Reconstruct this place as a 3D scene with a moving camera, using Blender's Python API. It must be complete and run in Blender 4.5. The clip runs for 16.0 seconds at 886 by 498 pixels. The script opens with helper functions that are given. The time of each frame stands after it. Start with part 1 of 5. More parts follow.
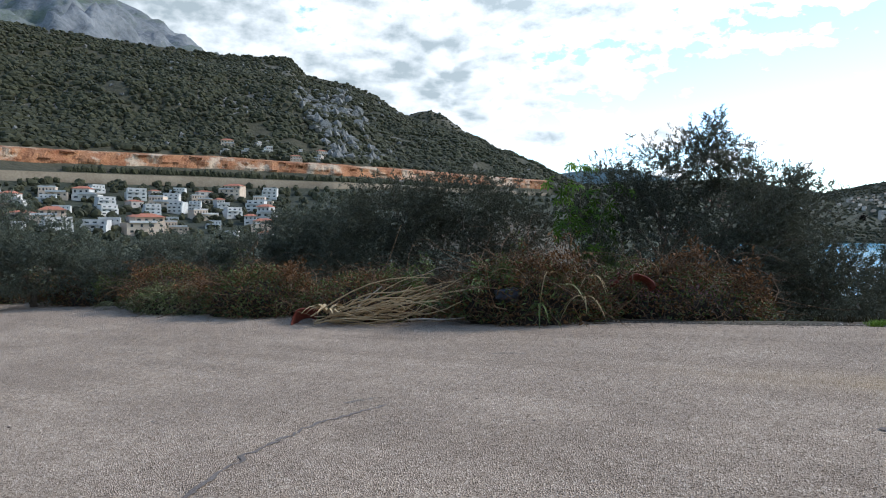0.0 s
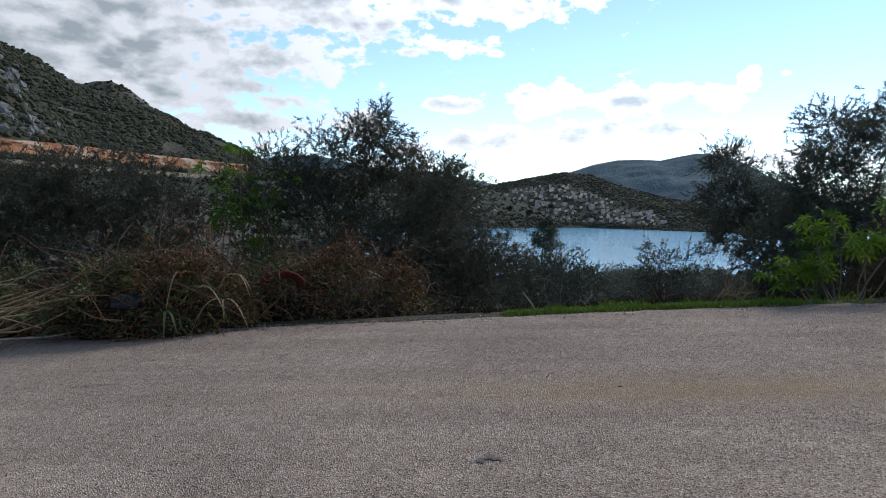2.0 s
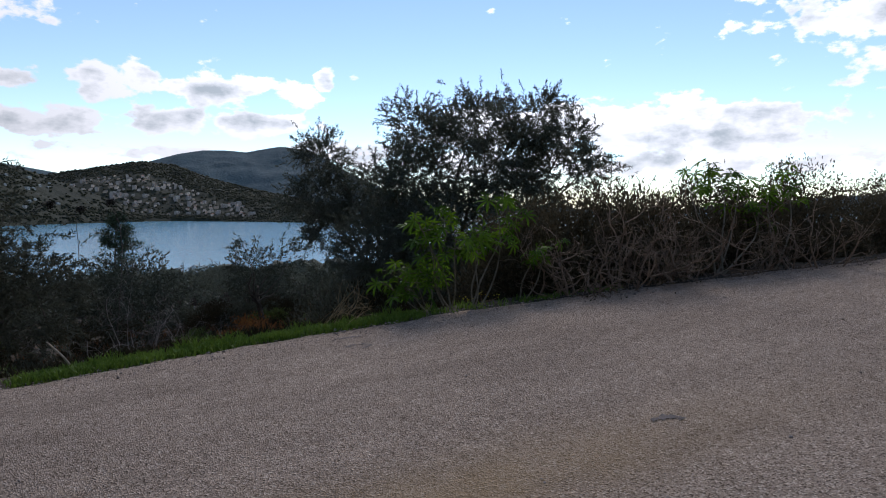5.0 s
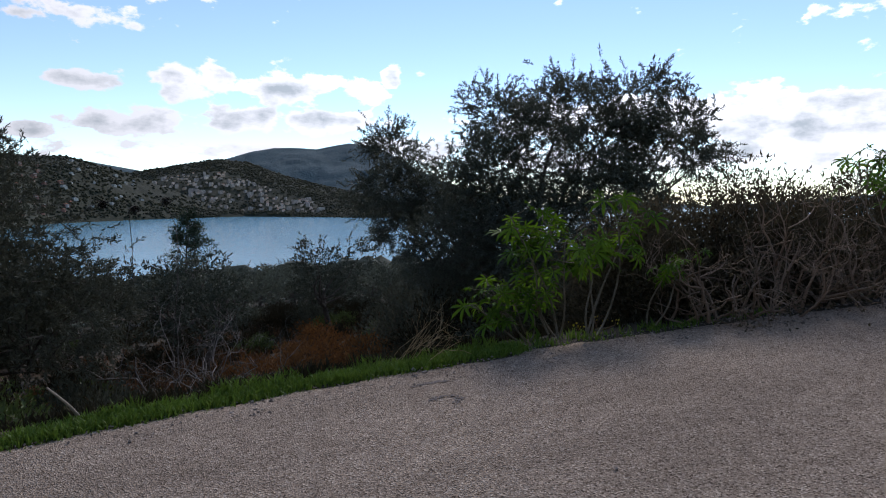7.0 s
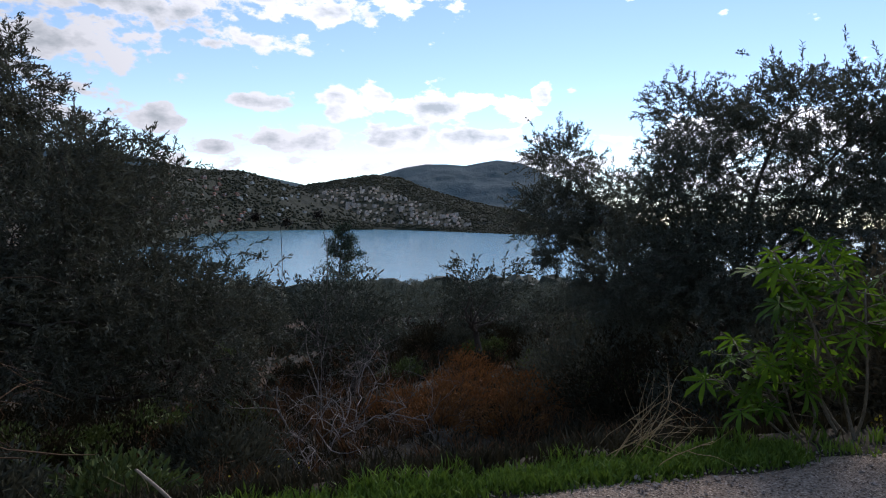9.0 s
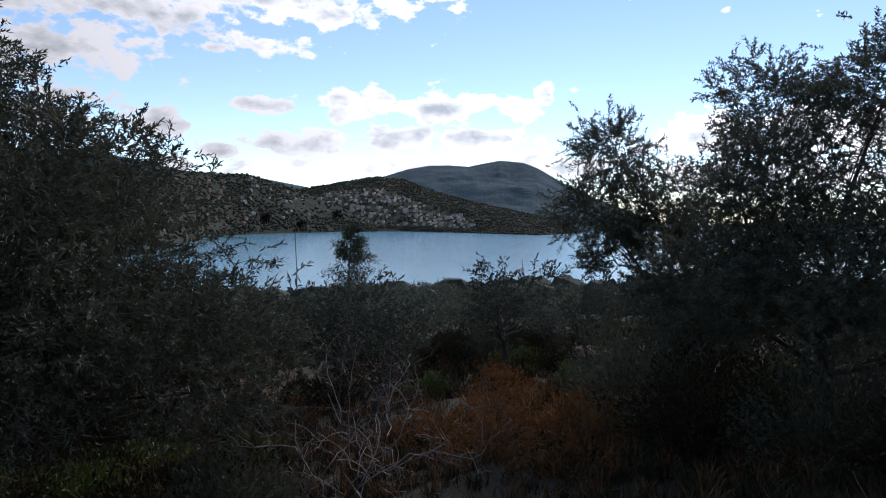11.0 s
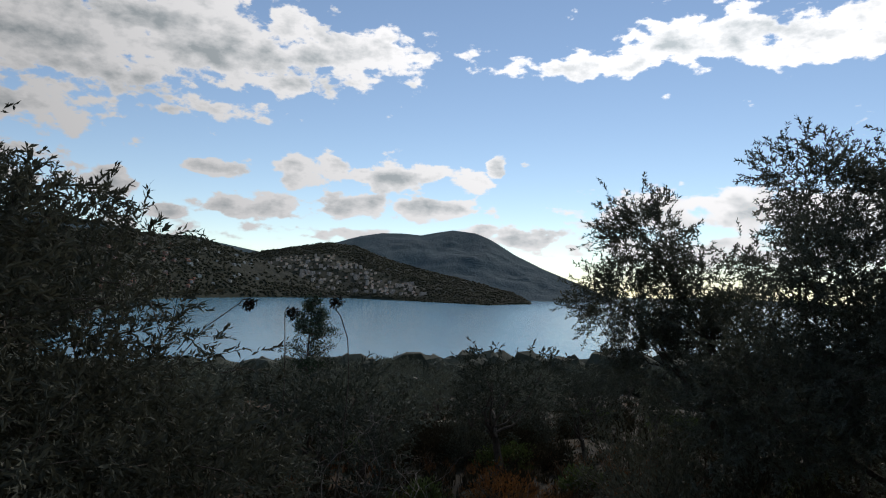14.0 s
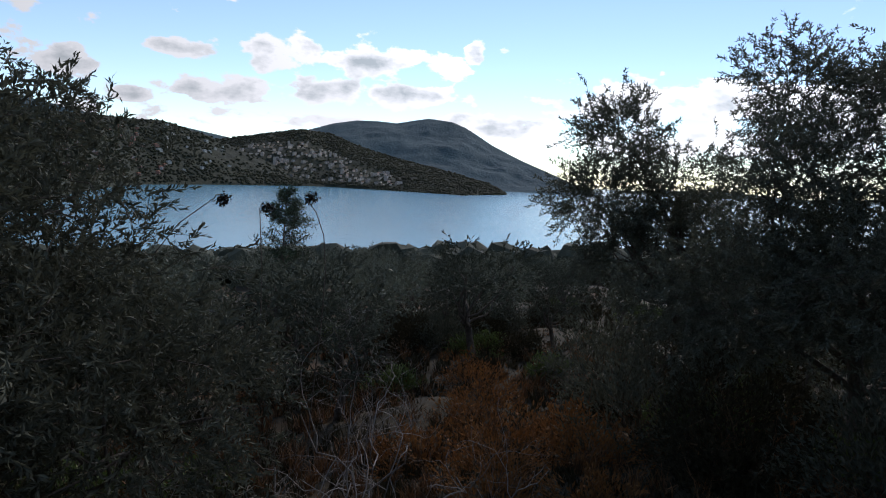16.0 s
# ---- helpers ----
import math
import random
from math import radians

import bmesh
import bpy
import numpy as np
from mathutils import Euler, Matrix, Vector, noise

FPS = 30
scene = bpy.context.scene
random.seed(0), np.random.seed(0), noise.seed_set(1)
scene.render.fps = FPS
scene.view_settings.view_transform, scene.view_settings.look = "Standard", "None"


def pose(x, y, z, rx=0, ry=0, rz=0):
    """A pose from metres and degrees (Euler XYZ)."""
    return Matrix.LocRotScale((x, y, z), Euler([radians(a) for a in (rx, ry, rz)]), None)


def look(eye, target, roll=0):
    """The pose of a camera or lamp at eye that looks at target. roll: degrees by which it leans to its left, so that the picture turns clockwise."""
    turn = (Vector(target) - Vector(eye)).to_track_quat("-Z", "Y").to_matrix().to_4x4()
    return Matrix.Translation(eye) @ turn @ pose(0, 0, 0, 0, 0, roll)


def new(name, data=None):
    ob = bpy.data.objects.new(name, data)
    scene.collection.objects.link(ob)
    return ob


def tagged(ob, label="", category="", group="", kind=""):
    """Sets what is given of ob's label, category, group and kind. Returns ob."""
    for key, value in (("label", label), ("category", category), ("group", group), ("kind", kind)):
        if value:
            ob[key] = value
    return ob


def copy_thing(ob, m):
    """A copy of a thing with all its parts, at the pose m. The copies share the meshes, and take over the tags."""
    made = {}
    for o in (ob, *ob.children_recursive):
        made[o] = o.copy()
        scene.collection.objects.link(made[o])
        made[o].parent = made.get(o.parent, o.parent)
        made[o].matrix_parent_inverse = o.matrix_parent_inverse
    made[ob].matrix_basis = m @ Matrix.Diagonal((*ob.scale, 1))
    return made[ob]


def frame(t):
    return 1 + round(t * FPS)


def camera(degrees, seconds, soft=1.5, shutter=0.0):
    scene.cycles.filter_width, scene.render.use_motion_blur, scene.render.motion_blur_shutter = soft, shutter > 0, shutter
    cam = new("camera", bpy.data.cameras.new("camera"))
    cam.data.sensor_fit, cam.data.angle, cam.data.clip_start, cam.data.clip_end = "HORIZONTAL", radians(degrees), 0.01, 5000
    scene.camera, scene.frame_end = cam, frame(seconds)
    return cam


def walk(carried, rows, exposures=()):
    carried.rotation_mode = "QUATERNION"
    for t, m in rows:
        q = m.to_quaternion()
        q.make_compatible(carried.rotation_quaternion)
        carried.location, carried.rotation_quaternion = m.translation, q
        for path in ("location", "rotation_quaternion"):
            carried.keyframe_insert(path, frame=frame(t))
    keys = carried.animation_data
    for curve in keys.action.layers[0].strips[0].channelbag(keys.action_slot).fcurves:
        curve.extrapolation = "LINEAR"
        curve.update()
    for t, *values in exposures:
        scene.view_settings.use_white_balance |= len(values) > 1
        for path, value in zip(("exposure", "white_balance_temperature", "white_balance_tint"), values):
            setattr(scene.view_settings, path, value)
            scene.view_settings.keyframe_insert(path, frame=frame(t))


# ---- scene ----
cam = camera(69, 16.0, soft=1.1)
PATH = [
    (0, (0.138, 0.239, 1.478), (0.125, 2.237, 1.391), 0.4),
    (0.5, (0.361, 0.579, 1.485), (0.447, 2.575, 1.397), 0.7),
    (1, (0.618, 0.857, 1.487), (0.757, 2.85, 1.398), 0.4),
    (1.5, (0.974, 1.156, 1.541), (1.432, 3.099, 1.428), -0.1),
    (2, (1.382, 1.422, 1.556), (2.243, 3.224, 1.436), 0.8),
    (2.5, (1.734, 1.739, 1.529), (2.833, 3.403, 1.377), 0.5),
    (3, (2.061, 2.093, 1.595), (3.434, 3.542, 1.472), 0.3),
    (3.5, (2.415, 2.434, 1.603), (3.897, 3.774, 1.502), -0.2),
    (4, (2.729, 2.745, 1.576), (4.367, 3.886, 1.444), -0.6),
    (4.2, (2.805, 2.884, 1.607), (4.519, 3.906, 1.479), 0.3),
    (6.3, (4.091, 4.141, 1.676), (5.842, 5.097, 1.539), 0.2),
    (6.5, (4.224, 4.265, 1.676), (5.922, 5.311, 1.529), 0.0),
    (7, (4.555, 4.609, 1.722), (6.189, 5.752, 1.572), -0.0),
    (7.5, (4.87, 4.968, 1.723), (6.383, 6.269, 1.602), 0.5),
    (8, (5.178, 5.331, 1.696), (6.559, 6.774, 1.585), 1.0),
    (8.5, (5.416, 5.712, 1.737), (6.785, 7.165, 1.622), 1.2),
    (9, (5.64, 6.085, 1.75), (6.981, 7.564, 1.646), 1.3),
    (9.2, (5.717, 6.222, 1.742), (7.045, 7.715, 1.645), 1.1),
    (11.3, (6.372, 7.91, 1.685), (7.703, 9.4, 1.583), 0.6),
    (11.5, (6.417, 8.084, 1.679), (7.736, 9.583, 1.574), 0.6),
    (12, (6.542, 8.529, 1.727), (7.84, 10.05, 1.665), 1.1),
    (12.5, (6.611, 8.903, 1.768), (7.915, 10.418, 1.726), 1.4),
    (13, (6.682, 9.187, 1.821), (8.009, 10.683, 1.803), 1.6),
    (13.5, (6.748, 9.449, 1.908), (8.109, 10.914, 1.961), 2.2),
    (14, (6.696, 9.559, 1.983), (8.132, 10.945, 2.097), 2.1),
    (14.5, (6.704, 9.581, 2.034), (8.195, 10.909, 2.138), 2.1),
    (15, (6.688, 9.545, 2.072), (8.203, 10.85, 2.114), 2.0),
    (15.5, (6.688, 9.562, 2.084), (8.198, 10.869, 1.981), 2.3),
    (16, (6.681, 9.555, 2.089), (8.171, 10.869, 1.866), 2.8),
]
EXPOSURE = [(0.0, 0.88, 6100, 10), (1.0, 0.70, 6100, 11), (2.0, 0.27, 6150, 14), (3.0, 0.03, 6150, 17), (4.0, -0.2, 6200, 19), (7.0, -0.1, 6200, 19), (9.0, -0.02, 6250, 20), (11.5, -0.04, 6300, 20), (13.0, -0.25, 6500, 18), (14.0, -0.6, 6750, 15), (14.6, -0.6, 6750, 15), (15.2, -0.42, 6600, 16), (16.0, -0.17, 6350, 18)]
walk(cam, [(t, look(eye, target, roll)) for t, eye, target, roll in PATH], EXPOSURE)

# ---- sky, clouds and sun ----
SUN_AZ, SUN_EL = 67.0, 37.0  # degrees clockwise from +y, above the horizon


def build_world():
    w = bpy.data.worlds.new("sky")
    scene.world = w
    w.use_nodes = True
    nt = w.node_tree
    nt.nodes.clear()
    N, L = nt.nodes.new, nt.links.new

    def m(op, a, b=None, c=None, clamp=False):
        n = N("ShaderNodeMath")
        n.operation, n.use_clamp = op, clamp
        for i, v in enumerate((a, b, c)):
            if v is None:
                continue
            if isinstance(v, (int, float)):
                n.inputs[i].default_value = v
            else:
                L(v, n.inputs[i])
        return n.outputs[0]

    def noise_tex(vec, scale, detail, rough=0.55):
        n = N("ShaderNodeTexNoise")
        n.inputs["Scale"].default_value = scale
        n.inputs["Detail"].default_value = detail
        n.inputs["Roughness"].default_value = rough
        L(vec, n.inputs["Vector"])
        return n.outputs["Fac"]

    sky = N("ShaderNodeTexSky")
    sky.sky_type, sky.sun_disc = "NISHITA", False
    sky.sun_elevation, sky.sun_rotation = radians(SUN_EL), radians(SUN_AZ)
    sky.air_density, sky.dust_density, sky.ozone_density = 0.82, 0.0, 0.95
    co = N("ShaderNodeTexCoord").outputs["Generated"]
    sep = N("ShaderNodeSeparateXYZ")
    L(co, sep.inputs[0])
    x, y, z = sep.outputs
    az = m("MULTIPLY", m("ARCTAN2", x, y), 57.2958)  # degrees clockwise from +y
    el = m("MULTIPLY", m("ARCSINE", z), 57.2958)
    # cloud field in degrees, flattened towards the horizon
    def field(lift, sa, se):
        c = N("ShaderNodeCombineXYZ")
        L(m("MULTIPLY", az, sa), c.inputs[0])
        L(m("MULTIPLY", m("ADD", el, lift), se), c.inputs[1])
        return c.outputs[0]

    puff = noise_tex(field(0.0, 0.36, 0.62), 1.0, 7.0, 0.56)
    broad = noise_tex(field(0.0, 0.055, 0.13), 1.0, 5.0, 0.55)
    # where the weather gathers: (azimuth, elevation, half width, half height, weight)
    banks = [(-30, 17, 32, 15, 1.05), (-4, 13, 18, 8.5, 1.0), (12, 12.5, 9, 3.2, 0.75), (8, 18, 20, 4.2, 1.0), (22, 14.0, 11, 1.5, 0.66), (30, 16.6, 9, 1.5, 0.66), (36, 19.5, 12, 2.6, 0.9), (24, 19.5, 14, 4.0, 0.9),
             (25.9, 9.3, 3.3, 0.85, 0.95), (33.9, 9.2, 3.3, 1.5, 1.0), (36.0, 10.1, 1.8, 1.2, 0.8), (41.6, 9.4, 4.2, 1.5, 1.0), (43.0, 10.3, 2.0, 1.0, 0.6), (48.4, 9.2, 2.6, 1.1, 0.9), (50.6, 10.6, 1.1, 1.6, 0.95), (53.0, 10.9, 0.9, 0.5, 0.8),
             (29.0, 6.3, 5.0, 1.4, 0.95), (37.5, 6.6, 4.8, 1.4, 0.9), (45.5, 6.6, 5.5, 1.3, 0.85), (18.2, 7.3, 2.2, 1.6, 0.95), (22.0, 5.2, 2.2, 0.9, 0.8), (34, 4.1, 24, 1.0, 0.62), (52, 4.4, 7, 1.3, 0.8), (9.5, 7.2, 8, 1.1, 0.7), (0, 5, 14, 3, 0.6),
             (64, 6.8, 6.5, 1.8, 0.9), (72, 7.2, 7, 2.2, 0.9), (83, 6.6, 9, 2.8, 0.95), (76, 3.6, 26, 1.5, 0.72), (59.5, 19.0, 9, 1.1, 0.85), (69, 20.4, 9, 2.4, 0.95), (77, 19.8, 8, 2.4, 0.95), (98, 16, 14, 8, 0.7), (-75, 20, 28, 16, 0.8), (150, 28, 60, 22, 0.7)]
    total = None
    for a0, e0, wa, we, k in banks:
        da = m("DIVIDE", m("SUBTRACT", az, a0), wa)
        de = m("DIVIDE", m("SUBTRACT", el, e0), we)
        g = m("MULTIPLY", m("EXPONENT", m("MULTIPLY", m("ADD", m("MULTIPLY", da, da), m("MULTIPLY", de, de)), -1.0)), k)
        total = g if total is None else m("MAXIMUM", total, g)
    rag = m("ADD", m("MULTIPLY", m("SUBTRACT", puff, 0.5), 1.9), m("MULTIPLY", m("SUBTRACT", broad, 0.5), 0.75))
    dens = m("ADD", m("SUBTRACT", total, 0.38), rag)
    cover = m("MULTIPLY", dens, 4.5, clamp=True)
    ramp = N("ShaderNodeValToRGB")
    ramp.color_ramp.interpolation = "EASE"
    ramp.color_ramp.elements[0].position, ramp.color_ramp.elements[1].position = 0.0, 0.85
    L(cover, ramp.inputs[0])
    # thick cloud is grey inside, thin edges are bright
    lumps = noise_tex(field(0.35, 0.16, 0.30), 1.0, 6.0, 0.6)
    shade = m("ADD", m("MULTIPLY", m("SUBTRACT", dens, 0.26), 1.5), m("MULTIPLY", m("SUBTRACT", lumps, 0.48), 3.0), clamp=True)
    grey = N("ShaderNodeMix")
    grey.data_type = "RGBA"
    L(shade, grey.inputs[0])
    grey.inputs[6].default_value = (3.9, 4.1, 4.2, 1)
    grey.inputs[7].default_value = (1.75, 2.05, 2.2, 1)
    # clouds shine more the nearer they stand to the sun
    dot = N("ShaderNodeVectorMath")
    dot.operation = "DOT_PRODUCT"
    L(co, dot.inputs[0])
    dot.inputs[1].default_value = (math.sin(radians(SUN_AZ)) * math.cos(radians(SUN_EL)), math.cos(radians(SUN_AZ)) * math.cos(radians(SUN_EL)), math.sin(radians(SUN_EL)))
    near = m("ADD", m("MULTIPLY", m("POWER", m("MAXIMUM", dot.outputs["Value"], 0.0), 4.0), 2.4), 1.0)
    lit = N("ShaderNodeVectorMath")
    lit.operation = "SCALE"
    L(grey.outputs[2], lit.inputs[0])
    L(near, lit.inputs["Scale"])
    mix = N("ShaderNodeMix")
    mix.data_type = "RGBA"
    L(ramp.outputs[0], mix.inputs[0])
    air = N("ShaderNodeMix")
    air.data_type, air.blend_type = "RGBA", "MULTIPLY"
    air.inputs[0].default_value = 1.0
    L(sky.outputs[0], air.inputs[6])
    air.inputs[7].default_value = (1.13, 1.17, 1.12, 1)
    L(air.outputs[2], mix.inputs[6])
    L(lit.outputs[0], mix.inputs[7])
    bg = N("ShaderNodeBackground")
    bg.inputs["Strength"].default_value = 0.15
    L(mix.outputs[2], bg.inputs["Color"])
    L(bg.outputs[0], N("ShaderNodeOutputWorld").inputs["Surface"])


build_world()
sun_dir = Vector((math.sin(radians(SUN_AZ)) * math.cos(radians(SUN_EL)), math.cos(radians(SUN_AZ)) * math.cos(radians(SUN_EL)), math.sin(radians(SUN_EL))))
sun_data = bpy.data.lights.new("sun", "SUN")
sun_data.energy, sun_data.angle, sun_data.color = 2.1, radians(12.0), (1.0, 0.94, 0.84)
sun_ob = new("sun", sun_data)
sun_ob.matrix_world = look(sun_dir * 60, (0, 0, 0))


# ---- materials ----
def material(name, base, second, scale=4.0, rough=0.85, bump=0.4, fine=None, spec=0.3, island=0.0, random_ob=0.0, metal=0.0, through_light=0.0, third=None, third_at=0.6, bump_dist=0.02, stretch=None):
    """Two colours mixed by a coarse and a fine noise, relief from the fine one, and an optional third colour in patches."""
    mt = bpy.data.materials.new(name)
    mt.use_nodes = True
    nt = mt.node_tree
    N, L = nt.nodes.new, nt.links.new
    p = nt.nodes["Principled BSDF"]
    p.inputs["Roughness"].default_value = rough
    p.inputs["Metallic"].default_value = metal
    p.inputs["Specular IOR Level"].default_value = spec
    co = N("ShaderNodeTexCoord").outputs["Object"]
    if stretch:
        mp = N("ShaderNodeMapping")
        mp.inputs["Scale"].default_value = stretch
        L(co, mp.inputs["Vector"])
        co = mp.outputs[0]
    n1, n2 = N("ShaderNodeTexNoise"), N("ShaderNodeTexNoise")
    n1.inputs["Scale"].default_value, n1.inputs["Detail"].default_value = scale, 4
    n2.inputs["Scale"].default_value, n2.inputs["Detail"].default_value = fine or scale * 9, 5
    L(co, n1.inputs["Vector"])
    L(co, n2.inputs["Vector"])
    add = N("ShaderNodeMath")
    add.operation = "ADD"
    L(n1.outputs["Fac"], add.inputs[0])
    L(n2.outputs["Fac"], add.inputs[1])
    fac = add.outputs[0]
    rng = N("ShaderNodeMapRange")
    rng.inputs["From Min"].default_value, rng.inputs["From Max"].default_value = 0.72, 1.28
    L(fac, rng.inputs["Value"])
    fac = rng.outputs[0]
    for amount, node, socket in ((island, "ShaderNodeNewGeometry", "Random Per Island"), (random_ob, "ShaderNodeObjectInfo", "Random")):
        if amount:
            mi = N("ShaderNodeMix")
            mi.inputs[0].default_value = amount
            L(fac, mi.inputs[2])
            L(N(node).outputs[socket], mi.inputs[3])
            fac = mi.outputs[0]
    mix = N("ShaderNodeMix")
    mix.data_type = "RGBA"
    L(fac, mix.inputs[0])
    mix.inputs[6].default_value, mix.inputs[7].default_value = (*base, 1), (*second, 1)
    col = mix.outputs[2]
    if third:
        n3 = N("ShaderNodeTexNoise")
        n3.inputs["Scale"].default_value, n3.inputs["Detail"].default_value, n3.inputs["Roughness"].default_value = scale * 0.45, 6, 0.65
        off = N("ShaderNodeMapping")
        off.inputs["Location"].default_value = (7.3, 2.1, 4.4)
        L(co, off.inputs["Vector"])
        L(off.outputs[0], n3.inputs["Vector"])
        r3 = N("ShaderNodeMapRange")
        r3.inputs["From Min"].default_value, r3.inputs["From Max"].default_value = third_at - 0.04, third_at + 0.05
        L(n3.outputs["Fac"], r3.inputs["Value"])
        m3 = N("ShaderNodeMix")
        m3.data_type = "RGBA"
        L(r3.outputs[0], m3.inputs[0])
        L(col, m3.inputs[6])
        m3.inputs[7].default_value = (*third, 1)
        col = m3.outputs[2]
    L(col, p.inputs["Base Color"])
    if bump:
        b = N("ShaderNodeBump")
        b.inputs["Strength"].default_value, b.inputs["Distance"].default_value = bump, bump_dist
        L(n2.outputs["Fac"], b.inputs["Height"])
        L(b.outputs[0], p.inputs["Normal"])
    if through_light:
        tr, ms = N("ShaderNodeBsdfTranslucent"), N("ShaderNodeMixShader")
        L(col, tr.inputs["Color"])
        ms.inputs[0].default_value = through_light
        L(p.outputs[0], ms.inputs[1])
        L(tr.outputs[0], ms.inputs[2])
        L(ms.outputs[0], nt.nodes["Material Output"].inputs["Surface"])
    return mt


M_OLIVE = material("olive_leaf", (0.04, 0.043, 0.029), (0.14, 0.146, 0.102), 1.2, 0.65, 0, island=0.6, through_light=0.24, spec=0.12)
M_OLIVE_B = material("olive_leaf_grey", (0.06, 0.07, 0.048), (0.18, 0.195, 0.145), 1.2, 0.5, 0, island=0.6, through_light=0.28, spec=0.12)
M_GROVE = material("grove_leaf", (0.036, 0.042, 0.028), (0.115, 0.125, 0.09), 0.8, 0.75, 0, island=0.55, through_light=0.1, spec=0.08)
M_BARK = material("olive_bark", (0.045, 0.036, 0.028), (0.15, 0.125, 0.10), 6, 0.9, 0.7, fine=40)
M_DEAD = material("bleached_wood", (0.2, 0.16, 0.12), (0.5, 0.43, 0.345), 5, 0.85, 0.4, fine=50, island=0.4)
M_CASTOR = material("broad_leaf", (0.032, 0.08, 0.006), (0.15, 0.27, 0.02), 3, 0.6, 0.3, random_ob=0.7, through_light=0.4, spec=0.15)
M_CASTOR_STEM = material("green_stem", (0.11, 0.09, 0.05), (0.23, 0.19, 0.13), 7, 0.7, 0.4)
M_SHRUB = material("dull_shrub_leaf", (0.022, 0.020, 0.011), (0.072, 0.06, 0.033), 1.5, 0.8, 0, island=0.6, through_light=0.12, spec=0.08)
M_ORANGE = material("rusty_dry_bush", (0.10, 0.042, 0.013), (0.32, 0.14, 0.038), 1.2, 0.85, 0, island=0.6, through_light=0.2)
M_GRASS = material("fresh_grass", (0.05, 0.105, 0.010), (0.19, 0.29, 0.042), 1.5, 0.6, 0, island=0.55, through_light=0.3)
M_STRAW = material("dry_straw", (0.22, 0.15, 0.07), (0.48, 0.37, 0.2), 2, 0.8, 0, island=0.6, through_light=0.15)
def asphalt_material():
    """Worn chip-seal: pale and dark stone chips, wheel-worn streaks along the road, stains."""
    mt = bpy.data.materials.new("worn_asphalt")
    mt.use_nodes = True
    nt = mt.node_tree
    N, L = nt.nodes.new, nt.links.new
    p = nt.nodes["Principled BSDF"]
    p.inputs["Roughness"].default_value, p.inputs["Specular IOR Level"].default_value = 0.95, 0.06
    co = N("ShaderNodeTexCoord").outputs["Object"]

    def tex(scale, detail, rough=0.6, vec=co):
        n = N("ShaderNodeTexNoise")
        n.inputs["Scale"].default_value, n.inputs["Detail"].default_value, n.inputs["Roughness"].default_value = scale, detail, rough
        L(vec, n.inputs["Vector"])
        return n.outputs["Fac"]

    def ramp(fac, stops):
        r = N("ShaderNodeValToRGB")
        while len(r.color_ramp.elements) < len(stops):
            r.color_ramp.elements.new(0.5)
        for e, (pos, c) in zip(r.color_ramp.elements, stops):
            e.position, e.color = pos, (*c, 1)
        L(fac, r.inputs[0])
        return r.outputs[0]

    def blend(kind, fac, a, b):
        n = N("ShaderNodeMix")
        n.data_type, n.blend_type = "RGBA", kind
        if isinstance(fac, float):
            n.inputs[0].default_value = fac
        else:
            L(fac, n.inputs[0])
        L(a, n.inputs[6])
        if isinstance(b, tuple):
            n.inputs[7].default_value = (*b, 1)
        else:
            L(b, n.inputs[7])
        return n.outputs[2]

    mp = N("ShaderNodeMapping")
    mp.inputs["Rotation"].default_value = (0, 0, radians(34.9))
    L(co, mp.inputs["Vector"])
    st = N("ShaderNodeMapping")
    st.inputs["Scale"].default_value = (0.16, 1.5, 1)
    L(mp.outputs[0], st.inputs["Vector"])
    chip = N("ShaderNodeTexVoronoi")
    chip.inputs["Scale"].default_value = 95
    L(co, chip.inputs["Vector"])
    sep = N("ShaderNodeSeparateColor")
    L(chip.outputs["Color"], sep.inputs[0])
    chips = ramp(sep.outputs[0], [(0.0, (0.13, 0.094, 0.067)), (0.3, (0.37, 0.287, 0.217)), (0.8, (0.47, 0.370, 0.282)), (1.0, (0.70, 0.58, 0.465))])
    col = blend("MULTIPLY", 1.0, chips, ramp(tex(0.45, 5), [(0.3, (0.80, 0.79, 0.78)), (0.7, (1.08, 1.07, 1.05))]))
    col = blend("MULTIPLY", 1.0, col, ramp(tex(1.6, 6, 0.6, st.outputs[0]), [(0.32, (0.87, 0.865, 0.86)), (0.62, (1.04, 1.04, 1.04))]))
    col = blend("MULTIPLY", 1.0, col, ramp(tex(9.0, 4, 0.7), [(0.3, (0.82, 0.82, 0.82)), (0.7, (1.1, 1.1, 1.1))]))
    # a long ochre dust stain where earth was tracked over the road
    pt = N("ShaderNodeMapping")
    pt.inputs["Location"].default_value = (-6.6, -1.1, 0)
    L(mp.outputs[0], pt.inputs["Vector"])
    sx = N("ShaderNodeSeparateXYZ")
    L(mp.outputs[0], sx.inputs[0])

    def m(op, a, b=0.0):
        n = N("ShaderNodeMath")
        n.operation, n.use_clamp = op, op == "MULTIPLY"
        for i, v in enumerate((a, b)):
            if isinstance(v, (int, float)):
                n.inputs[i].default_value = v
            else:
                L(v, n.inputs[i])
        return n.outputs[0]

    du = m("DIVIDE", m("SUBTRACT", sx.outputs[0], 1.6), 2.6)
    dv = m("DIVIDE", m("SUBTRACT", sx.outputs[1], 7.55), 0.42)
    g = m("EXPONENT", m("SUBTRACT", 0.0, m("ADD", m("POWER", m("ABSOLUTE", du), 2.0), m("POWER", m("ABSOLUTE", dv), 2.0))), 0.0)
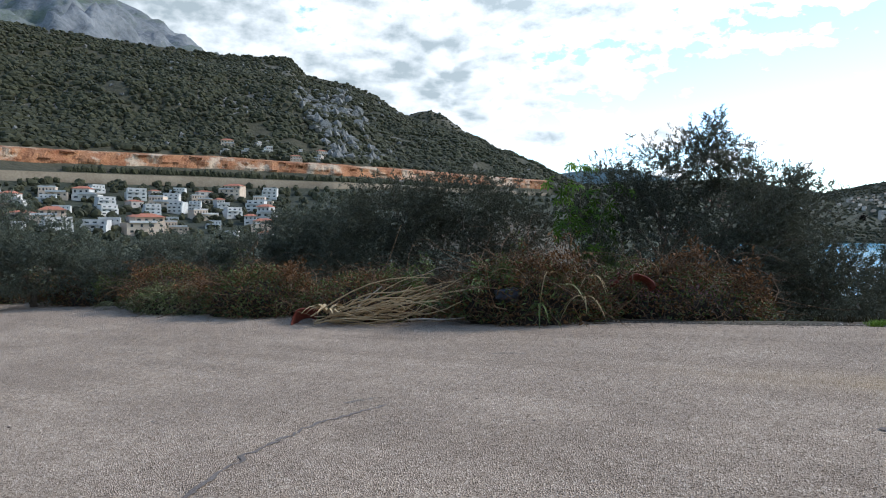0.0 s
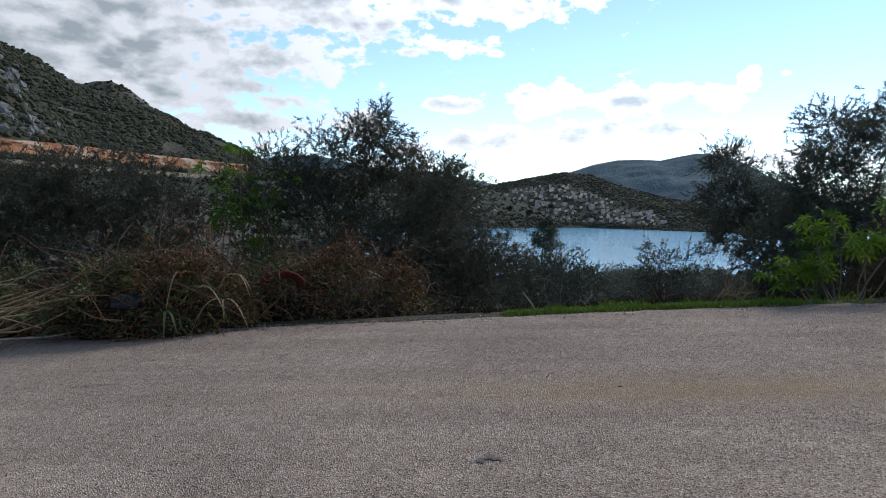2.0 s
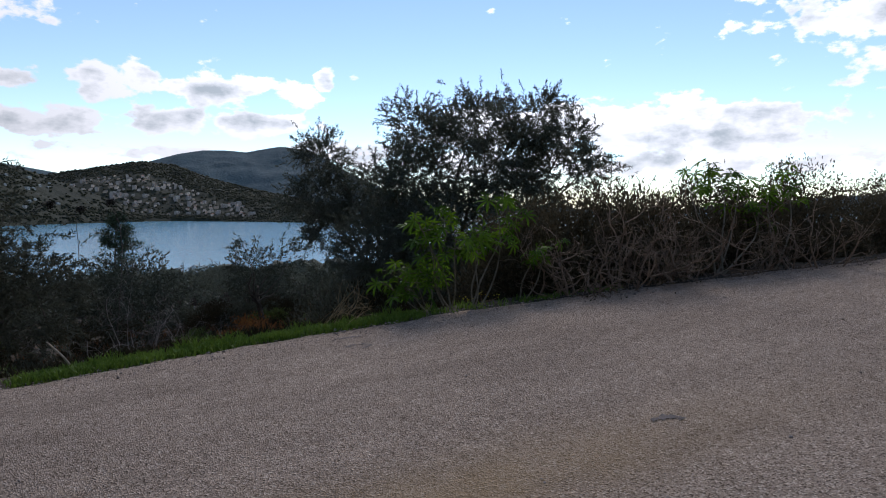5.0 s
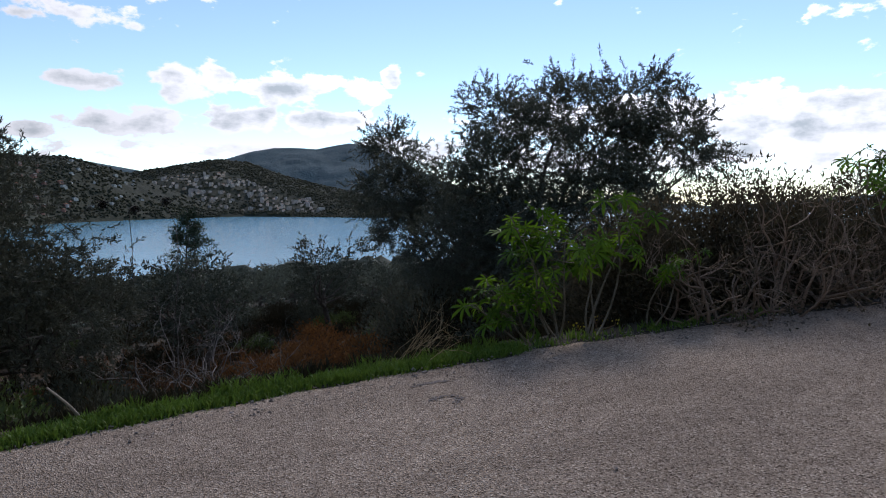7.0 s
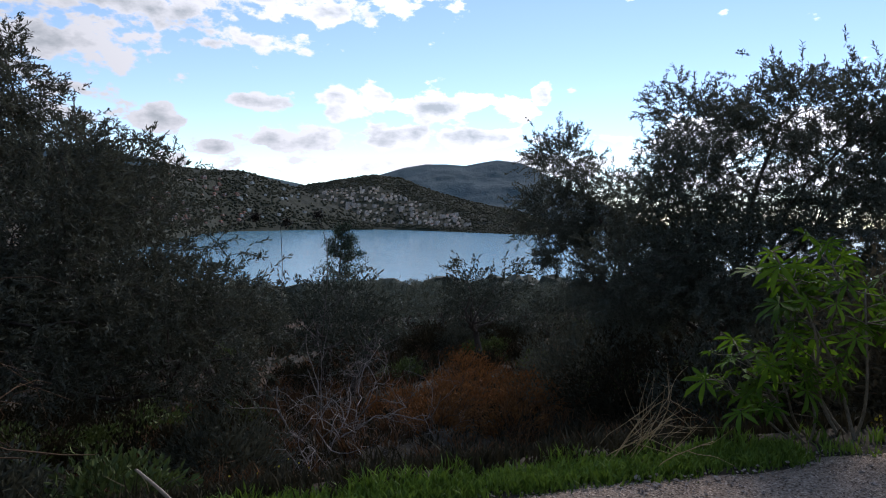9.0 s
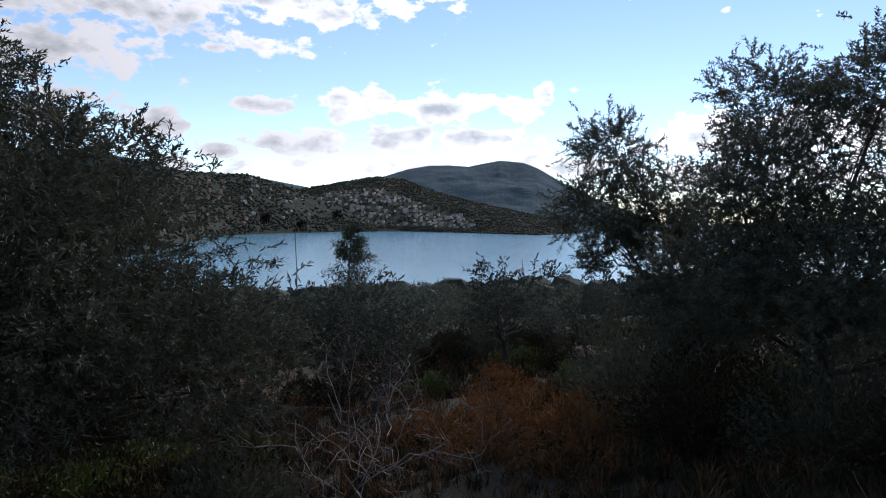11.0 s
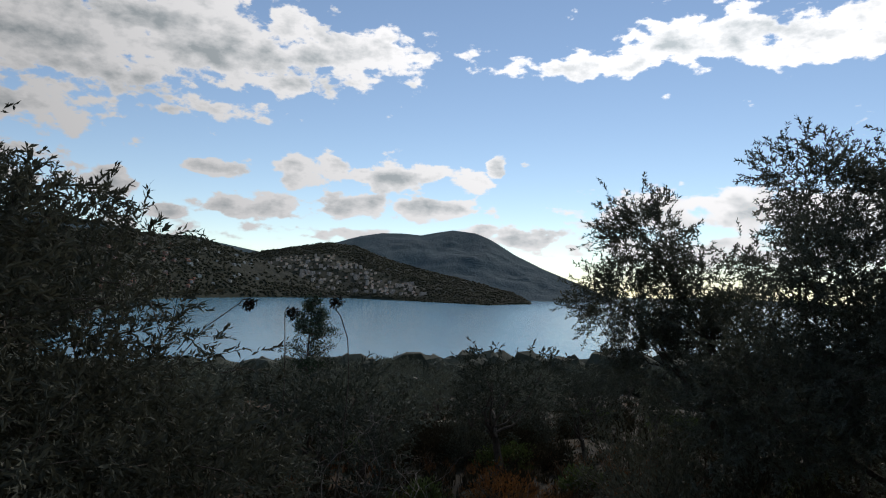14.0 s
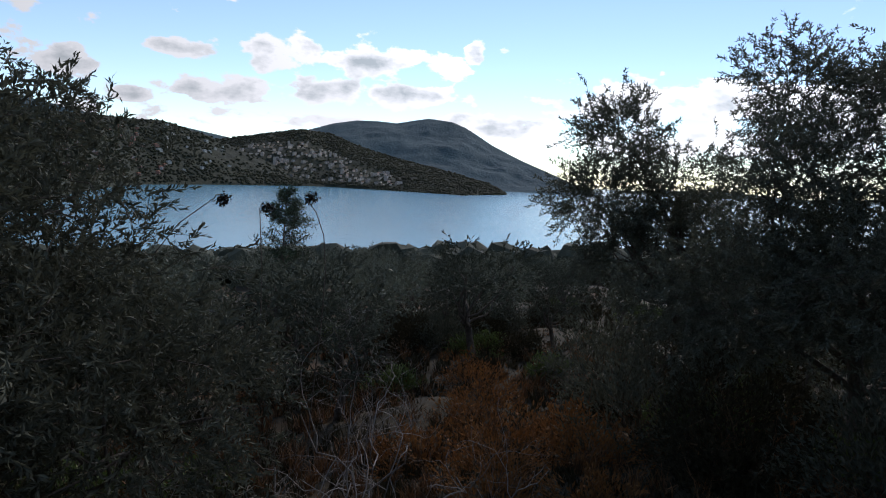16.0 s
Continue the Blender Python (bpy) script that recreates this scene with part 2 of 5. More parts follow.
    fac = m("MULTIPLY", m("MULTIPLY", g, tex(2.2, 6, 0.7)), 1.05)
    col = blend("MIX", fac, col, (0.38, 0.26, 0.13))
    L(col, p.inputs["Base Color"])
    b1 = N("ShaderNodeBump")
    b1.inputs["Strength"].default_value, b1.inputs["Distance"].default_value = 1.0, 0.014
    L(chip.outputs["Distance"], b1.inputs["Height"])
    L(b1.outputs[0], p.inputs["Normal"])
    return mt


M_ASPHALT = asphalt_material()
M_SOIL = material("valley_soil", (0.024, 0.021, 0.012), (0.06, 0.045, 0.024), 0.35, 0.95, 0.6, fine=6, third=(0.075, 0.042, 0.018), third_at=0.57)
M_HILL = material("scrub_hillside", (0.03, 0.029, 0.015), (0.066, 0.059, 0.035), 0.02, 0.95, 0.8, fine=0.2, third=(0.16, 0.15, 0.137), third_at=0.60, bump_dist=2.0)
M_HILLBUSH = material("hill_scrub", (0.015, 0.017, 0.008), (0.054, 0.052, 0.024), 0.012, 0.9, 0, fine=0.3, island=0.5)
M_MOUNT = material("bare_mountain", (0.09, 0.098, 0.105), (0.19, 0.198, 0.205), 0.006, 0.95, 0.8, fine=0.07, third=(0.08, 0.1, 0.075), third_at=0.52, bump_dist=5.0)
M_CAPE = material("wooded_headland", (0.018, 0.024, 0.014), (0.046, 0.047, 0.028), 0.015, 0.95, 0.8, fine=0.15, bump_dist=3.0)
# Blue distance haze is put into the base colour of these hills.
M_FARHILL = material("hazy_far_hill", (0.03, 0.065, 0.078), (0.052, 0.094, 0.108), 0.006, 0.95, 0.9, fine=0.12, third=(0.045, 0.076, 0.088), third_at=0.62, bump_dist=5.0)
M_CUT = material("red_rock_cut", (0.19, 0.065, 0.027), (0.38, 0.185, 0.09), 0.12, 0.95, 0.9, fine=0.9, third=(0.44, 0.33, 0.23), third_at=0.56, bump_dist=1.0)
M_CONC = material("grey_concrete_wall", (0.14, 0.108, 0.072), (0.22, 0.178, 0.125), 0.08, 0.9, 0.2, fine=0.9)
M_WHITE = material("white_render", (0.42, 0.40, 0.37), (0.6, 0.575, 0.53), 0.3, 0.85, 0.15, fine=3)
M_CREAM = material("cream_render", (0.46, 0.34, 0.25), (0.62, 0.49, 0.37), 0.3, 0.85, 0.15, fine=3)
M_PINK = material("terracotta_render", (0.24, 0.12, 0.09), (0.36, 0.2, 0.15), 0.3, 0.85, 0.15, fine=3)
M_GREYR = material("grey_render", (0.34, 0.29, 0.25), (0.5, 0.44, 0.39), 0.3, 0.85, 0.15, fine=3)
M_TILE = material("red_roof_tiles", (0.28, 0.09, 0.05), (0.42, 0.17, 0.1), 0.5, 0.8, 0.4, fine=5)
M_SLAB = material("flat_roof_slab", (0.4, 0.38, 0.36), (0.6, 0.58, 0.55), 0.3, 0.9, 0.2, fine=3)
M_GLASS = material("dark_window", (0.02, 0.025, 0.03), (0.05, 0.055, 0.06), 0.5, 0.25, 0)
M_BLACK = material("black_plastic", (0.012, 0.013, 0.018), (0.03, 0.032, 0.045), 9, 0.35, 0.5, spec=0.5)
M_RED = material("faded_red_plastic", (0.12, 0.028, 0.018), (0.24, 0.06, 0.04), 6, 0.6, 0.3)
# Near-black: gap shade put into the heap cores' colour; also dry flower heads.
M_HEAP = material("gap_shade_and_dry_head", (0.010, 0.008, 0.006), (0.04, 0.029, 0.019), 2.5, 0.95, 0.9, fine=22, bump_dist=0.05)
M_TWIG = material("brown_twig", (0.02, 0.013, 0.008), (0.19, 0.112, 0.056), 3, 0.8, 0, island=0.85)
M_GREYWOOD = material("weathered_grey_wood", (0.07, 0.056, 0.046), (0.36, 0.315, 0.27), 3, 0.8, 0.4, fine=40, island=0.7)
M_STALK = material("tan_stalk", (0.33, 0.225, 0.11), (0.60, 0.455, 0.26), 4, 0.75, 0.3, island=0.5)
M_BROWNLEAF = material("withered_leaf", (0.026, 0.014, 0.008), (0.28, 0.14, 0.055), 2, 0.85, 0, island=0.7, through_light=0.1)
M_CUTLEAF = material("cut_green_leaf", (0.025, 0.045, 0.011), (0.16, 0.205, 0.055), 2, 0.6, 0, island=0.6, through_light=0.15)
M_PALELEAF = material("pale_wilted_leaf", (0.11, 0.125, 0.05), (0.28, 0.28, 0.14), 2, 0.65, 0, island=0.6, through_light=0.15)
M_YELLOW = material("yellow_petal", (0.55, 0.42, 0.02), (0.75, 0.62, 0.05), 8, 0.6, 0)
M_STONE = material("grey_stone", (0.2, 0.19, 0.18), (0.4, 0.385, 0.365), 6, 0.9, 0.6, fine=30, random_ob=0.3)
M_PINE = material("pine_needles", (0.022, 0.04, 0.018), (0.06, 0.09, 0.04), 2, 0.7, 0, island=0.6)
M_DRYTOP = material("dry_shrub_leaf", (0.05, 0.042, 0.025), (0.15, 0.125, 0.075), 2, 0.8, 0, island=0.6, through_light=0.28, spec=0.1)
M_FLOWER = material("withered_pink_flower", (0.2, 0.08, 0.1), (0.42, 0.2, 0.26), 3, 0.8, 0, island=0.6)
M_CHIP = material("stone_chipping", (0.12, 0.09, 0.07), (0.42, 0.35, 0.29), 8, 0.9, 0, island=0.8)
M_CRACK = material("dark_asphalt_seam", (0.11, 0.09, 0.078), (0.19, 0.16, 0.14), 3, 0.95, 0.4, fine=60)
M_TANWOOD = material("tan_brown_stem", (0.12, 0.078, 0.05), (0.36, 0.26, 0.175), 4, 0.85, 0.4, fine=40, island=0.6)
M_ROCK = material("grey_limestone", (0.10, 0.098, 0.09), (0.21, 0.203, 0.19), 0.15, 0.95, 0.8, fine=1.2, bump_dist=1.0)
# White village walls with warm sunlight put into the colour.
M_PALE = material("sunlit_white_render", (0.62, 0.49, 0.40), (0.80, 0.68, 0.57), 0.3, 0.85, 0.15, fine=3)


# ---- ground shape ----
UX, UY = 0.82, -0.572  # along the road's edge, uphill
EDGE_U = np.array([-60, -42, -30, -22.7, -13.5, -7.4, -2.2, 1.1, 3.7, 5.4, 7.8, 10.5, 17.5, 32.6, 60])
EDGE_V = np.array([20, 15.8, 13.3, 12.0, 11.1, 11.0, 11.4, 11.75, 11.9, 11.8, 11.5, 11.1, 9.8, 5.7, -4])
SEA_Z = -36.0
# Below -14 the ground rises: an unseen bank added to block sky light.
DROP_D = np.array([-90, -40, -14, -13, -0.6, -0.25, 0.0, 0.5, 1.2, 2.0, 3.0, 5.0, 8.0, 12, 20, 30, 60, 120, 220, 300, 500])
DROP_SEA = np.array([34, 16, 0.5, -0.12, -0.14, -0.06, 0.0, 0.0, -0.32, -0.75, -1.2, -1.85, -2.3, -2.8, -3.6, -4.8, -8.8, -17, -34, -46, -60])
DROP_TOWN = np.array([34, 16, 0.5, -0.12, -0.14, -0.06, 0.0, 0.04, -0.02, -0.2, -0.5, -1.2, -1.8, -2.6, -4.0, -5.2, -8.0, -11, -13, -11, 20])


def plane_z(x, y):
    k = np.minimum(1.0, 42.0 / np.maximum(1e-6, np.hypot(x, y)))
    return -0.0526 + 0.061 * x * k - 0.0363 * y * k


def edge_d(x, y):
    """Metres beyond the road's valley edge."""
    u, v = UX * x + UY * y, -UY * x + UX * y
    e = sum(np.interp(u + o, EDGE_U, EDGE_V) for o in (-2, -1, 0, 1, 2)) / 5
    return v - e


def ground_z(x, y):
    x, y = np.asarray(x, float), np.asarray(y, float)
    d, az = edge_d(x, y), np.degrees(np.arctan2(x, y))
    sea = np.interp(d, DROP_D, DROP_SEA)
    town = np.interp(d, DROP_D, DROP_TOWN)
    w = np.clip((az - 2.0) / 20.0, 0, 1) * (az < 140)
    w = np.where(az < -120, 1.0, w)
    w = w * w * (3 - 2 * w)
    return plane_z(x, y) + town * (1 - w) + sea * w


def gz(x, y):
    return float(ground_z(x, y))


def mesh_of(name, verts, faces, mat, smooth=False):
    me = bpy.data.meshes.new(name)
    me.from_pydata(np.asarray(verts, float).tolist() if len(verts) else [], [], [tuple(f) for f in (faces.tolist() if isinstance(faces, np.ndarray) else faces)])
    me.materials.append(mat)
    if smooth:
        me.polygons.foreach_set("use_smooth", np.ones(len(me.polygons), bool))
    me.update()
    return me


def part(name, me, parent=None, label="", at=None):
    ob = new(name, me)
    if parent:
        ob.parent = parent
    if at is not None:
        ob.matrix_basis = at
    return tagged(ob, label)


def grid_faces(n, m):
    i = np.arange(n - 1)[:, None] * m + np.arange(m - 1)[None, :]
    return np.stack([i, i + 1, i + m + 1, i + m], -1).reshape(-1, 4)


def wobble(x, y, s, seed=0.0):
    return np.array([noise.fractal(Vector((a * s + seed, b * s, seed * 1.7)), 1.0, 2.0, 5) for a, b in zip(np.ravel(x), np.ravel(y))]).reshape(np.shape(x))


def build_ground():
    rr = np.concatenate([np.linspace(0.3, 5, 8), np.arange(5.4, 26, 0.3), np.geomspace(26.5, 4800, 90)])
    aa = np.radians(np.concatenate([np.arange(-60, 110, 1.0), np.arange(110, 301, 5.0)]))
    A, R = np.meshgrid(aa, rr, indexing="ij")
    X, Y = R * np.sin(A), R * np.cos(A)
    Z = ground_z(X, Y)
    off = edge_d(X, Y) > 1.5
    Z += np.where(off, wobble(X, Y, 0.35) * np.clip(R * 0.012, 0.08, 0.8), 0)
    Z = np.maximum(Z, SEA_Z - 8)
    me = mesh_of("ground", np.stack([X, Y, Z], -1).reshape(-1, 3), grid_faces(*X.shape), M_SOIL, True)
    tagged(new("ground", me), "dry valley ground with soil and thin grass, unseen bank added behind", "ground", kind="structure")


def build_road():
    us = np.concatenate([np.arange(-58, -20, 1.0), np.arange(-20, 24, 0.25), np.arange(24, 58, 1.0)])
    ds = np.concatenate([[-13.0, -11, -9, -7, -5], np.arange(-4.0, -0.3, 0.4), [-0.25, -0.12, 0.0, 0.05]])
    U, D = np.meshgrid(us, ds, indexing="ij")
    E = sum(np.interp(U + o, EDGE_U, EDGE_V) for o in (-2, -1, 0, 1, 2)) / 5
    ragged = np.array([noise.fractal(Vector((u * 1.3, 0, 3)), 1.0, 2.0, 4) for u in us])[:, None] * 0.16
    V = E + D + np.where(D > -0.5, ragged, 0)
    X, Y = UX * U - UY * V, UY * U + UX * V
    Z = plane_z(X, Y) + 0.012 * wobble(X, Y, 0.5) - np.where(D > 0.01, 0.12, np.where(D > -0.1, 0.012, 0))
    me = mesh_of("road", np.stack([X, Y, Z], -1).reshape(-1, 3), grid_faces(*X.shape), M_ASPHALT, True)
    tagged(new("road", me), "worn pale grey asphalt road with ragged edge", "road", kind="structure")


def build_sea():
    me = bpy.data.materials.new("sea_water")
    me.use_nodes = True
    nt = me.node_tree
    p = nt.nodes["Principled BSDF"]
    p.inputs["Base Color"].default_value = (0.13, 0.33, 0.42, 1)
    p.inputs["Roughness"].default_value = 0.2
    p.inputs["IOR"].default_value = 1.33
    co, n, b = nt.nodes.new("ShaderNodeTexCoord"), nt.nodes.new("ShaderNodeTexNoise"), nt.nodes.new("ShaderNodeBump")
    n.inputs["Scale"].default_value, n.inputs["Detail"].default_value = 0.22, 7
    b.inputs["Strength"].default_value, b.inputs["Distance"].default_value = 0.25, 0.7
    nt.links.new(co.outputs["Object"], n.inputs["Vector"])
    nt.links.new(n.outputs["Fac"], b.inputs["Height"])
    nt.links.new(b.outputs[0], p.inputs["Normal"])
    s = 4900.0
    sea = mesh_of("sea", [(-s, -s, SEA_Z), (s, -s, SEA_Z), (s, s, SEA_Z), (-s, s, SEA_Z)], [(0, 1, 2, 3)], me)
    tagged(new("sea", sea), "calm pale blue bay with small ripples", "sea", kind="structure")


def hill(name, label, crest, foot_r, crest_r, foot_z, mat, seed, rough=14.0, bow=1.0, step=0.25, rows=44, bushes=0, bush=(2.0, 4.0)):
    """A hillside seen from the road: azimuth and elevation of its skyline, distances of its foot and its crest."""
    az = np.array([c[0] for c in crest])
    a = np.arange(az.min(), az.max() + 1e-6, step)
    el = np.interp(a, az, [c[1] for c in crest])
    fr = np.interp(a, *zip(*foot_r)) if isinstance(foot_r, list) else np.full(len(a), float(foot_r))
    cr = np.interp(a, *zip(*crest_r)) if isinstance(crest_r, list) else np.full(len(a), float(crest_r))
    fz = np.interp(a, *zip(*foot_z)) if isinstance(foot_z, list) else np.full(len(a), float(foot_z))
    s = np.concatenate([np.linspace(0, 1, rows), [1.06, 1.3]])
    S = np.minimum(s, 1.0)[None, :]
    R = fr[:, None] + (cr - fr)[:, None] * s[None, :]
    zc = 1.5 + cr * np.tan(np.radians(el))
    X, Y = R * np.sin(np.radians(a))[:, None], R * np.cos(np.radians(a))[:, None]
    Z = fz[:, None] + (zc - fz)[:, None] * S ** bow
    Z = Z - np.where(s > 1, (s - 1) * 0.5, 0)[None, :] * (cr - fr)[:, None]
    rel = wobble(X, Y, 1 / 170.0, seed) * rough + wobble(X, Y, 1 / 40.0, seed + 5) * rough * 0.25
    Z = Z + rel * (np.sin(np.pi * np.clip(s, 0, 1)) ** 0.6)[None, :]
    Z[:, 0] = fz - 4
    me = mesh_of(name, np.stack([X, Y, Z], -1).reshape(-1, 3), grid_faces(*X.shape), mat, True)
    tagged(new(name, me), label, "hill", kind="structure")
    return a, s[:rows], X[:, :rows], Y[:, :rows], Z[:, :rows]


ICO = {}


def clumps(name, centres, sizes, mat, label, category, seed, squash=0.75, level=1, jag=(0.62, 1.25)):
    """Many small uneven bushes joined into one piece of stuff."""
    if level not in ICO:
        bm = bmesh.new()
        bmesh.ops.create_icosphere(bm, subdivisions=level, radius=1.0)
        ICO[level] = (np.array([v.co[:] for v in bm.verts]), np.array([[v.index for v in f.verts] for f in bm.faces]))
        bm.free()
    rng = np.random.default_rng(seed)
    v0, f0 = ICO[level]
    n = len(centres)
    jit = rng.uniform(*jag, (n, len(v0), 1))
    sc = np.asarray(sizes)[:, None, None] * np.array([1.0, 1.0, squash])
    V = np.asarray(centres)[:, None, :] + v0[None] * jit * sc
    F = f0[None] + (np.arange(n) * len(v0))[:, None, None]
    me = mesh_of(name, V.reshape(-1, 3), F.reshape(-1, 3), mat)
    return tagged(new(name, me), label, category, kind="stuff")


def sow(patch, count, seed, lo=0.03, hi=1.0, need=None):
    """Random places on a hillside patch, as an array of points."""
    a, s, X, Y, Z = patch
    rng = np.random.default_rng(seed)
    out = []
    i = rng.uniform(0, len(a) - 1.001, count)
    j = rng.uniform(lo, hi, count) * (len(s) - 1.001)
    i0, j0 = i.astype(int), j.astype(int)
    fi, fj = (i - i0)[:, None], (j - j0)[:, None]
    P = np.stack([X, Y, Z], -1)
    return (P[i0, j0] * (1 - fi) + P[i0 + 1, j0] * fi) * (1 - fj) + (P[i0, j0 + 1] * (1 - fi) + P[i0 + 1, j0 + 1] * fi) * fj


build_ground()
build_road()
build_sea()

# azimuths here run clockwise from +y, so the left hill is negative
LEFT = hill("hillside_west", "scrub-covered limestone hillside above the town",
            [(-62, 14.5), (-48, 14), (-34.6, 13.9), (-31, 13.8), (-27, 13.7), (-19, 13.4), (-13.8, 13.6), (-12.2, 12.2), (-8.6, 11.6), (-6.6, 10.8), (-3.6, 9.0), (0, 7.9), (3.4, 6.6), (6.8, 5.0), (9, 4.2), (11.5, 3.2), (14, 1.8), (16, 0.6)],
            [(-62, 420), (-34, 470), (-10, 520), (4, 640), (16, 760)], [(-62, 900), (-34, 930), (-12, 960), (4, 1000), (16, 900)],
            [(-62, 30), (-34, 44), (-20, 46), (-8, 46), (2, 46), (8, 36), (16, 2)], M_HILL, 1.0, rough=22)
BUMP = hill("ridge_behind", "distant scrubby ridge behind the hillside", [(-7, 8), (-4, 9.0), (-2.6, 9.5), (-1.5, 9.6), (-0.2, 9.1), (3.4, 6.3), (7, 4.4), (9.5, 3.0)], 1050, 1300, 60, M_HILL, 2.0, rough=8, rows=16)
MOUNT = hill("mountain", "bare grey limestone mountain beyond the hillside", [(-62, 19), (-50, 17.5), (-40, 16.6), (-34.5, 16.3), (-31, 17.4), (-27.6, 16.8), (-25.3, 16.1), (-23.2, 14.8), (-21.5, 14.0), (-19.5, 13.0), (-15, 10)], 1300, 2600, 150, M_MOUNT, 3.0, rough=90, bow=0.9, step=0.4)
SADDLE = hill("ridge_north", "distant wooded ridge beyond the bay with blue haze in its colour", [(7, 3), (10, 4.2), (12.2, 4.5), (14.5, 4.6), (17, 4.1), (20, 3.5), (23, 3.3), (25.4, 3.2), (30.5, 2.3), (33, 1.5)], 1900, 2500, -30, M_FARHILL, 4.0, rough=25, rows=24)
SHORE = hill("shore_hillside", "dark scrubby hillside with houses above the bay", [(6, 1.6), (10, 3.0), (15, 3.4), (20, 3.5), (22.8, 3.35), (24.9, 3.4), (26.7, 2.9), (28.5, 2.4), (31, 1.4), (34, 0.2), (36, -0.9)],
             [(6, 600), (17, 640), (23, 1190), (30, 1400), (36, 1540)], [(6, 1000), (20, 1500), (30, 1650), (36, 1650)], [(6, -34), (36, -37)], M_CAPE, 5.0, rough=14, rows=32)
CAPE = hill("village_hillside", "wooded headland with a village on its slope", [(25, 1.2), (28, 2.0), (30.4, 2.4), (33.4, 3.0), (36.0, 3.45), (38.4, 3.2), (40, 2.6), (41.5, 2.1), (43.7, 1.5), (46, 1.0), (49, 0.4), (51.6, -0.3), (53.0, -0.8), (53.8, -1.25)],
            [(25, 1500), (38, 1580), (44, 1480), (50, 1380), (53.8, 1640)], [(25, 2000), (38, 2050), (47, 1900), (53.8, 1750)], -37, M_CAPE, 6.0, rough=16, rows=40)
BIG = hill("far_hill", "long wooded hill across the bay with blue haze in its colour", [(33, 2.2), (36.7, 3.5), (38.6, 4.1), (40.5, 4.45), (42.3, 4.5), (44, 4.4), (45.4, 4.7), (46.8, 4.95), (48.8, 4.75), (50, 4.3), (50.9, 3.8), (52.4, 2.9), (54.9, 1.75), (57.9, 0.6), (60, -0.3), (61.6, -0.95)],
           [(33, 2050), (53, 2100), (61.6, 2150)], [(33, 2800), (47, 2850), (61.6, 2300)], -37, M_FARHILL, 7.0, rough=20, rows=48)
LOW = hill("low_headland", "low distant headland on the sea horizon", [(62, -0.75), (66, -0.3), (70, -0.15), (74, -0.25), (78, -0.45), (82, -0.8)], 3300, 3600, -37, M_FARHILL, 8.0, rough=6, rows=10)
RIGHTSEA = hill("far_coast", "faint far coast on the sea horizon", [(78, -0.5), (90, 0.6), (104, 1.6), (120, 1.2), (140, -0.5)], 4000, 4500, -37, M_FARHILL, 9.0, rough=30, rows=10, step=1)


def ribbon(name, label, category, azs, foot, rows_of, mat, rough=0.0, seed=0.0, step=0.2):
    """A strip of hillside: rows of (metres before the hill's foot, elevation), each elevation a number or a list over azimuth."""
    a = np.arange(azs[0], azs[1] + 1e-6, step)
    fr = np.interp(a, *zip(*foot))
    X, Y, Z = [], [], []
    for off, el in rows_of:
        e = np.interp(a, *zip(*el)) if isinstance(el, list) else np.full(len(a), float(el))
        r = fr + off
        X.append(r * np.sin(np.radians(a))), Y.append(r * np.cos(np.radians(a))), Z.append(1.5 + r * np.tan(np.radians(e)))
    X, Y, Z = np.array(X).T, np.array(Y).T, np.array(Z).T
    if rough:
        w = wobble(X, Z * 1.6 + Y * 0.3, 1 / 9.0, seed) * rough
        w[:, 0], w[:, -1] = w[:, 0] * 0.3, w[:, -1] * 0.6
        X, Y, Z = X + w * np.sin(np.radians(a))[:, None], Y + w * np.cos(np.radians(a))[:, None], Z + w * 0.25
    me = mesh_of(name, np.stack([X, Y, Z], -1).reshape(-1, 3), grid_faces(*X.shape), mat, rough == 0)
    tagged(new(name, me), label, category, kind="structure")
    return a, np.linspace(0, 1, X.shape[1]), X, Y, Z


FOOT = [(-62, 420), (-34, 470), (-10, 520), (4, 640), (16, 760)]
CUT_TOP = [(-45, 5.4), (-33.4, 5.25), (-20, 5.25), (-11.5, 4.95), (-3.6, 4.55), (2, 4.1), (8.8, 3.6)]
CUT_LOW = [(-45, 4.2), (-33, 4.2), (-20, 4.25), (-11, 4.0), (-3, 3.6), (3, 3.2), (8.8, 2.85)]
WALL_TOP = [(-45, 3.5), (-31, 3.5), (-21, 3.5), (-7, 3.25), (2, 2.85), (8.8, 2.5)]
WALL_LOW = [(-45, 2.7), (-31, 2.75), (-21, 2.7), (-7, 2.75), (2, 2.45), (8.8, 2.2)]


def low(profile, by):
    return [(a, e - by) for a, e in profile]


ribbon("rock_cut", "rust-red rock cutting along the hillside road", "rock", (-45, 8.8), FOOT, [(-6, low(CUT_LOW, 0.05)), (-5, low(CUT_LOW, -0.2)), (-4, low(CUT_LOW, -0.4)), (-3, low(CUT_LOW, -0.65)), (-1, low(CUT_TOP, 0.12)), (6, CUT_TOP)], M_CUT, rough=5.0, seed=2.0)
ribbon("terrace", "bare earth shelf of the hillside road", "ground", (-45, 8.8), FOOT, [(-26, WALL_TOP), (-14, low(CUT_LOW, 0.35)), (-5, CUT_LOW)], M_HILL)
ribbon("retaining_wall", "long tan concrete retaining wall below the hillside road", "wall", (-45, 8.8), FOOT, [(-28, low(WALL_LOW, 0.1)), (-26.5, WALL_TOP), (-25.5, WALL_TOP)], M_CONC)
